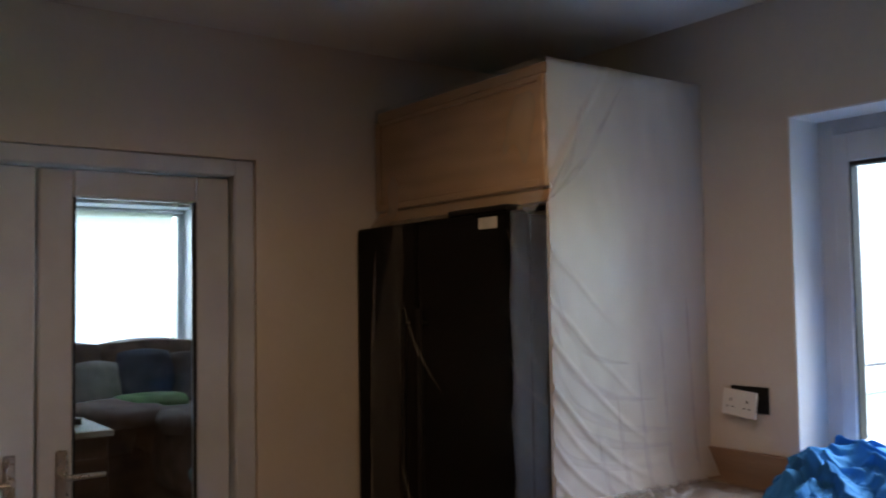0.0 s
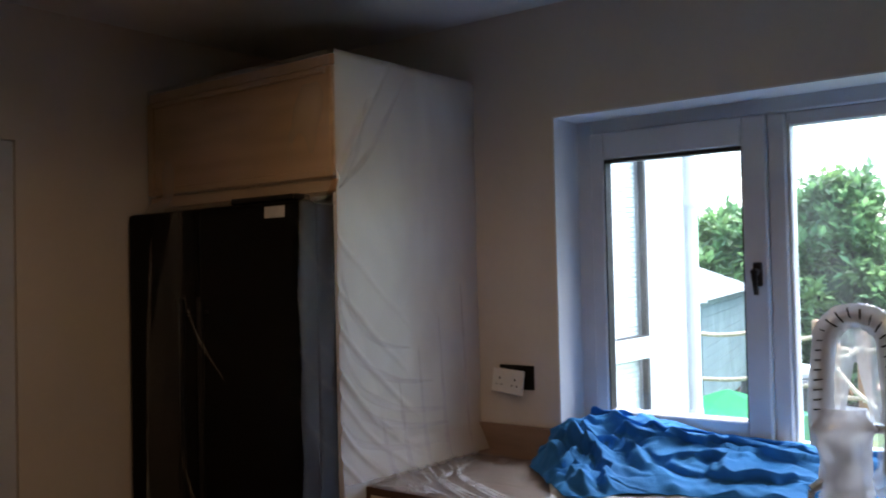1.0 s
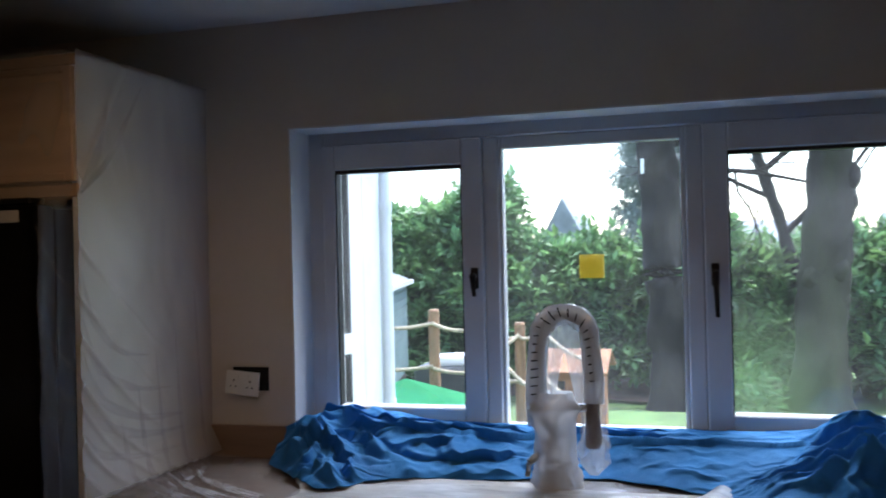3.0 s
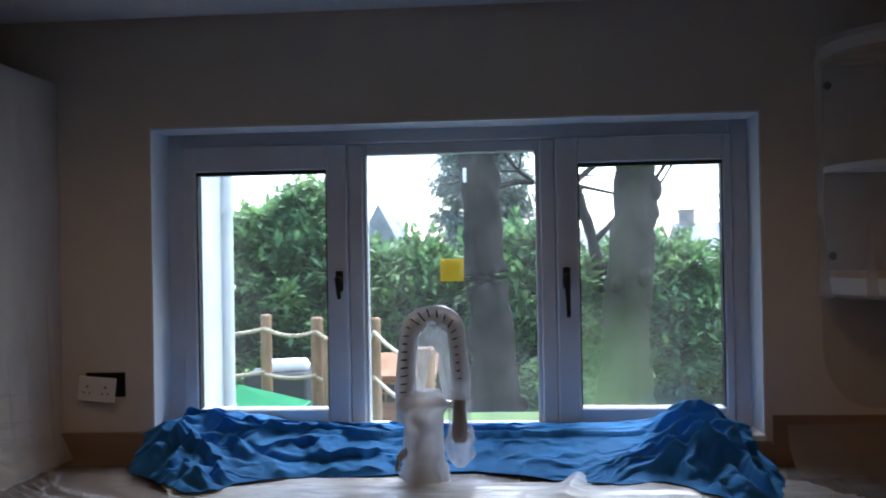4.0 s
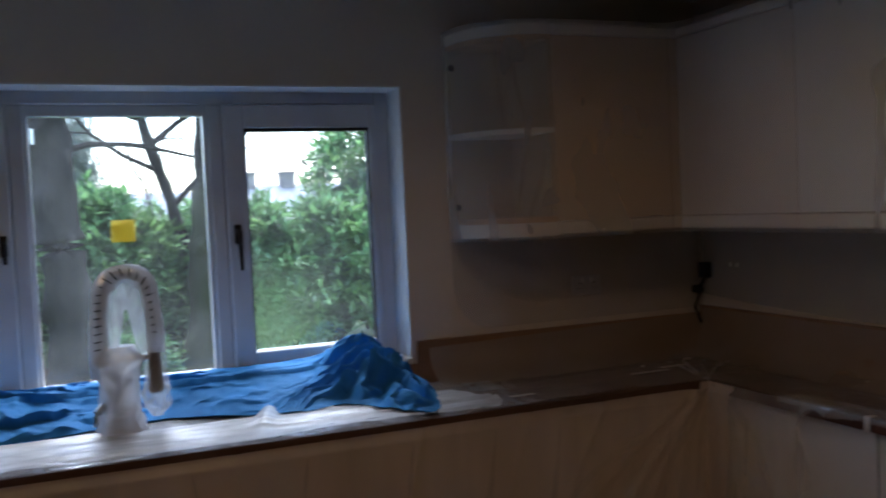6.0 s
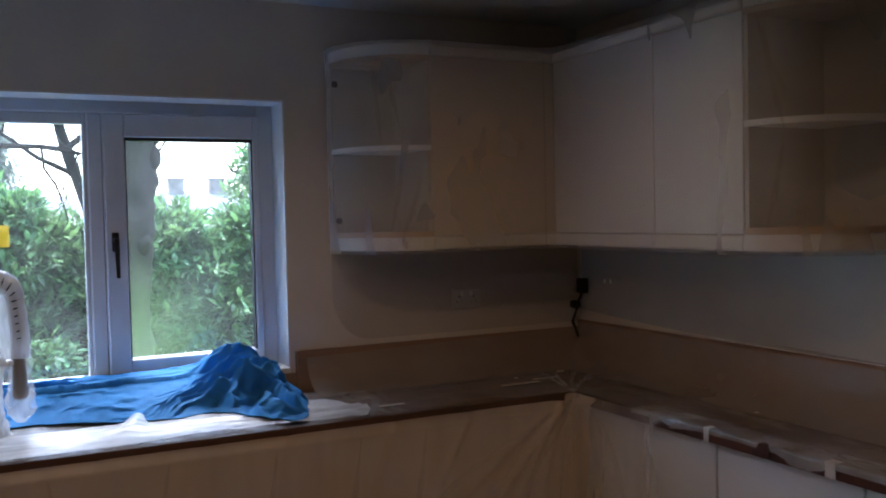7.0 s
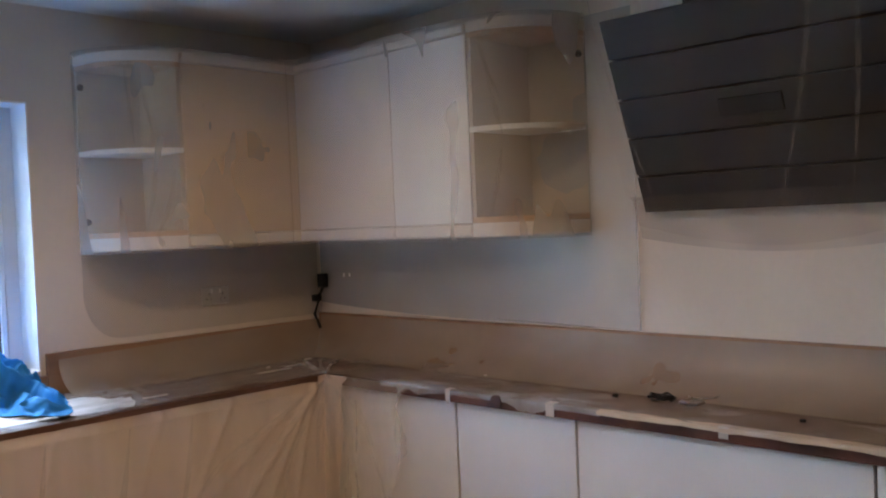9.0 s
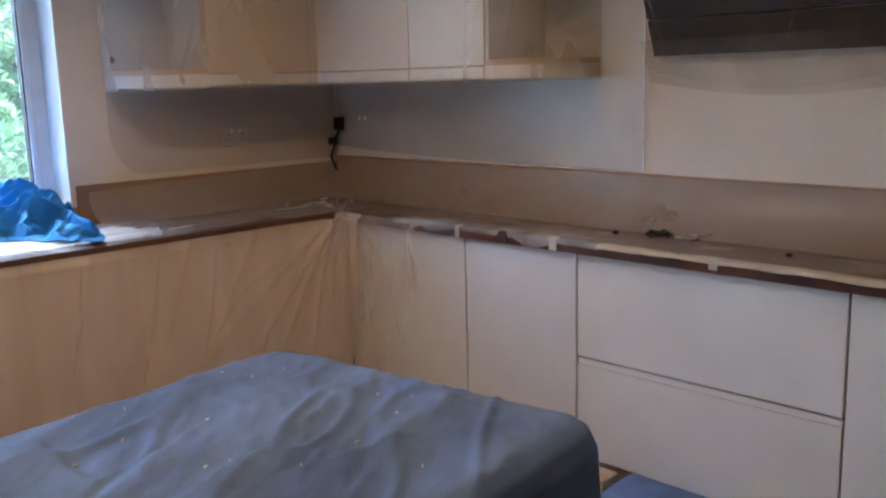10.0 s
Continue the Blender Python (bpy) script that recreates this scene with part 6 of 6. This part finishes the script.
# neighbouring extension of the house beside the window
def extension():
    e = thing("house_extension", (-2.2, 1.3, GZ), "white-framed glazed extension of the house with a lowered blind", "house")
    X = -1.55
    part("wall", boxes([(X - 1.6, X - 0.02, 0.302, 2.2, GZ, 0.35), (X - 1.6, X - 0.02, 0.302, 2.2, 2.35, 2.95), (X - 0.9, X - 0.25, 0.302, 2.1, 0.35, 2.35)]), PLASTER, e)
    part("roof", box(X - 1.7, X + 0.12, 0.305, 2.45, 2.952, 3.05), FELT, e)
    part("corner_post", boxes([(X - 0.1, X + 0.01, 1.94, 2.235, GZ, 2.949)], 0.006), EXTW, e)
    part("window_frame", boxes([(X - 0.06, X + 0.012, 1.73, 1.938, 0.3, 2.36), (X - 0.06, X + 0.012, 0.31, 0.4, 0.3, 2.36), (X - 0.06, X + 0.012, 0.4, 1.73, 2.28, 2.36), (X - 0.06, X + 0.016, 0.4, 1.73, 1.085, 1.2),
                                (X - 0.06, X + 0.012, 0.4, 1.73, 0.3, 0.4)], 0.006), EXTW, e)
    for z0, z1 in ((0.401, 1.084), (1.201, 2.279)):
        p = part("pane", box(X - 0.03, X - 0.026, 0.401, 1.729, z0, z1), EXTGLASS, e)
        p.visible_shadow = False
        part("gasket", boxes([(X - 0.02, X + 0.0135, 1.705, 1.731, z0, z1), (X - 0.02, X + 0.0135, 0.4, 1.705, z0, z0 + 0.008)]), GASKET, e)
    sl = mat("pale_blind", (0.75, 0.85, 0.87), 0.6, var=0.05)
    first = None
    for k in range(72):
        z = 0.42 + k * 0.026
        if first is None:
            first = part("blind_slat", box(X - 0.06, X - 0.042, 0.405, 1.72, 0, 0.023, 0.002), sl, e)
            first.location.z = z
        else:
            o = part("blind_slat", first.data, None, e)
            o.location.z = z
    part("reveal_panel", box(X - 0.1, X - 0.065, 0.405, 1.72, 0.35, 2.35), sl, e)


extension()
dp = thing("downpipe", (-1.515, 2.262, GZ), "white round plastic rainwater downpipe beside the extension", "downpipe")
bm = bmesh.new()
rod(bm, (-1.515, 2.262, GZ), (-1.515, 2.262, 2.95), 0.036, sides=20)
part("pipe", bm, EXTW, dp, smooth=False)
for z in (0.7, 1.9):
    bm = bmesh.new()
    rod(bm, (-1.515, 2.262, z), (-1.515, 2.262, z + 0.05), 0.042, sides=20)
    cuboid(bm, -1.55, -1.5, 2.22, 2.3, z + 0.005, z + 0.045)
    part("bracket", bm, EXTW, dp)

# rope fence, playhouse and garden clutter
POSTS = [(-2.7, 4.7, 1.15, 0.05), (-1.99, 4.75, 1.14, 0.05), (-1.535, 4.75, 1.11, 0.055), (-1.4, 4.6, 0.94, 0.055), (-1.22, 4.78, 1.02, 0.048), (-1.02, 4.75, 1.1, 0.05), (-0.475, 3.76, 0.935, 0.072)]
fence = thing("rope_fence", (-1.6, 4.7, GZ), "rope fence of round orange-brown timber posts", "fence")
for x, y, z, r in POSTS:
    bm = bmesh.new()
    rod(bm, (x, y, GZ), (x, y, z - 0.015), r, r * 0.97, 18)
    rod(bm, (x, y, z - 0.015), (x, y, z), r * 0.97, r * 0.82, 18)
    part("post", bm, POSTW, fence)


def rope(a, b, sag):
    bm = bmesh.new()
    a, b = Vector(a), Vector(b)
    pts = [a.lerp(b, k / 14) - Vector((0, 0, sag * 4 * (k / 14) * (1 - k / 14))) for k in range(15)]
    tube(bm, pts, [0.017] * 15, 8)
    part("rope", bm, ROPE, fence)


for i, j in ((0, 1), (1, 2), (2, 4), (4, 5), (5, 6)):
    (x0, y0, z0, _), (x1, y1, z1, _) = POSTS[i], POSTS[j]
    rope((x0, y0 - 0.05, z0 - 0.12), (x1, y1 - 0.05, z1 - 0.12), 0.05)
    rope((x0, y0 - 0.05, z0 - 0.52), (x1, y1 - 0.05, z1 - 0.5), 0.03)
rope((-1.4, 4.55, 0.85), (-1.22, 4.73, 0.92), 0.04)
rope((-1.4, 4.55, 0.82), (-1.05, 4.4, 0.5), 0.04)
rope((-3.6, 4.7, 1.02), (-2.75, 4.65, 1.03), 0.05)
rope((-3.6, 4.7, 0.62), (-2.75, 4.65, 0.63), 0.04)


def playhouse(px, py, w, d, eave, ridge_z, label):
    p = thing("playhouse", (px, py, GZ), label, "playhouse")
    x0, x1, y0, y1 = px - w / 2, px + w / 2, py - d / 2, py + d / 2
    n = 7
    for k in range(n):
        z0 = GZ + k * (eave - GZ) / n
        part("board", box(x0, x1, y0 - 0.01, y0 + 0.01, z0, z0 + (eave - GZ) / n - 0.006), CABIN, p)
    part("walls", boxes([(x0, x0 + 0.02, y0 + 0.011, y1, GZ, eave), (x1 - 0.02, x1, y0 + 0.011, y1, GZ, eave), (x0 + 0.021, x1 - 0.021, y1 - 0.02, y1, GZ, eave)]), CABIN, p)
    for sgn in (-1, 1):
        bm = bmesh.new()
        ym = (y0 + y1) / 2
        q = [(ym, ridge_z), (ym + sgn * (d / 2 + 0.1), eave - 0.04)]
        a = [bm.verts.new((x0 - 0.08, q[0][0], q[0][1])), bm.verts.new((x1 + 0.08, q[0][0], q[0][1])), bm.verts.new((x1 + 0.08, q[1][0], q[1][1])), bm.verts.new((x0 - 0.08, q[1][0], q[1][1]))]
        f = bm.faces.new(a)
        r = bmesh.ops.extrude_face_region(bm, geom=[f])
        bmesh.ops.translate(bm, verts=[v for v in r["geom"] if isinstance(v, bmesh.types.BMVert)], vec=(0, 0, 0.025))
        bmesh.ops.recalc_face_normals(bm, faces=bm.faces)
        part("roof_slope", bm, CABIN, p)
    wx, wz = x0 + w * 0.3, eave - 0.2
    win = part("window", box(wx - 0.09, wx + 0.09, y0 - 0.014, y0 - 0.011, wz - 0.09, wz + 0.09), BLACK, p, "dark little window opening")
    part("glazing_bars", boxes([(wx - 0.09, wx + 0.09, y0 - 0.022, y0 - 0.015, wz - 0.008, wz + 0.008), (wx - 0.008, wx + 0.008, y0 - 0.023, y0 - 0.0145, wz - 0.09, wz + 0.09)]), CABIN, win)


playhouse(-0.98, 6.2, 0.62, 0.6, 0.47, 0.62, "small orange cedar playhouse with a pitched roof")
playhouse(-2.08, 6.2, 0.5, 0.5, 0.32, 0.46, "orange cedar play cabin behind the rope fence")
pit = thing("sandpit_cover", (-2.0, 4.0, GZ), "bright green plastic sandpit cover, peaked in the middle", "cover")
bm = bmesh.new()
rod(bm, (-2.0, 4.0, 0.45), (-2.0, 4.0, 0.62), 0.58, 0.03, 6)
part("lid", bm, mat("green_plastic", (0.012, 0.14, 0.05), 0.8, var=0.1, spec=0.1), pit)
bm = bmesh.new()
rod(bm, (-2.0, 4.0, GZ), (-2.0, 4.0, 0.449), 0.56, 0.6, 6)
part("tray", bm, mat("green_plastic_dark", (0.025, 0.2, 0.09), 0.45, var=0.1), pit)
bm = bmesh.new()
cushion(bm, (-1.95, 5.3, 0.63), (0.2, 0.14, 0.05), 0.3, 0.3)
solo("rubble_sack", bm, UPVC, "crumpled white plastic sack on a dark crate", "sack", smooth=True)
solo("crate", box(-2.3, -1.72, 5.08, 5.52, GZ, 0.58, 0.02), mat("dark_crate", (0.05, 0.06, 0.07), 0.6, var=0.2), "dark grey plastic crate on the lawn", "crate")


def house(hx, hy, w, d, eave, ridge_z, chimneys, label, gable=False):
    h = thing("far_house", (hx, hy, GZ), label, "house", "far houses")
    part("wall", box(hx - w / 2, hx + w / 2, hy, hy + d, GZ, eave), BRICK, h)
    bm = bmesh.new()
    a = [bm.verts.new((hx - w / 2 - 0.3, y, z)) for y, z in ((hy - 0.4, eave), (hy + d + 0.4, eave), (hy + d / 2, ridge_z))]
    b = [bm.verts.new((hx + w / 2 + 0.3, y, z)) for y, z in ((hy - 0.4, eave), (hy + d + 0.4, eave), (hy + d / 2, ridge_z))]
    for i in range(3):
        bm.faces.new((a[i], a[(i + 1) % 3], b[(i + 1) % 3], b[i]))
    bm.faces.new(a[::-1])
    bm.faces.new(b)
    if gable:
        bmesh.ops.scale(bm, verts=bm.verts, vec=((d + 0.8) / (w + 0.6), (w + 0.6) / (d + 0.8), 1), space=Matrix.Translation((-hx, -hy - d / 2, 0)))
        bmesh.ops.rotate(bm, verts=bm.verts, cent=(hx, hy + d / 2, 0), matrix=Matrix.Rotation(math.pi / 2, 3, "Z"))
    bmesh.ops.recalc_face_normals(bm, faces=bm.faces)
    roof = part("roof", bm, SLATEROOF, h)
    for c in chimneys:
        part("chimney", boxes([(c - 0.5, c + 0.5, hy + d / 2 - 0.5, hy + d / 2 + 0.5, ridge_z - 1.2, ridge_z + 0.8), (c - 0.58, c + 0.58, hy + d / 2 - 0.58, hy + d / 2 + 0.58, ridge_z + 0.801, ridge_z + 0.95)]), BRICK, roof)


house(-9.5, 60, 3.0, 8, 2.0, 5.4, [], "far brick house with a steep slate gable roof", True)
house(4.6, 60, 8, 7, 1.6, 3.5, [], "far low brick house with a long slate roof")
house(16.4, 60, 9.5, 7, 1.8, 3.8, [12.3, 15.2], "far brick house with two chimneys above the hedge")
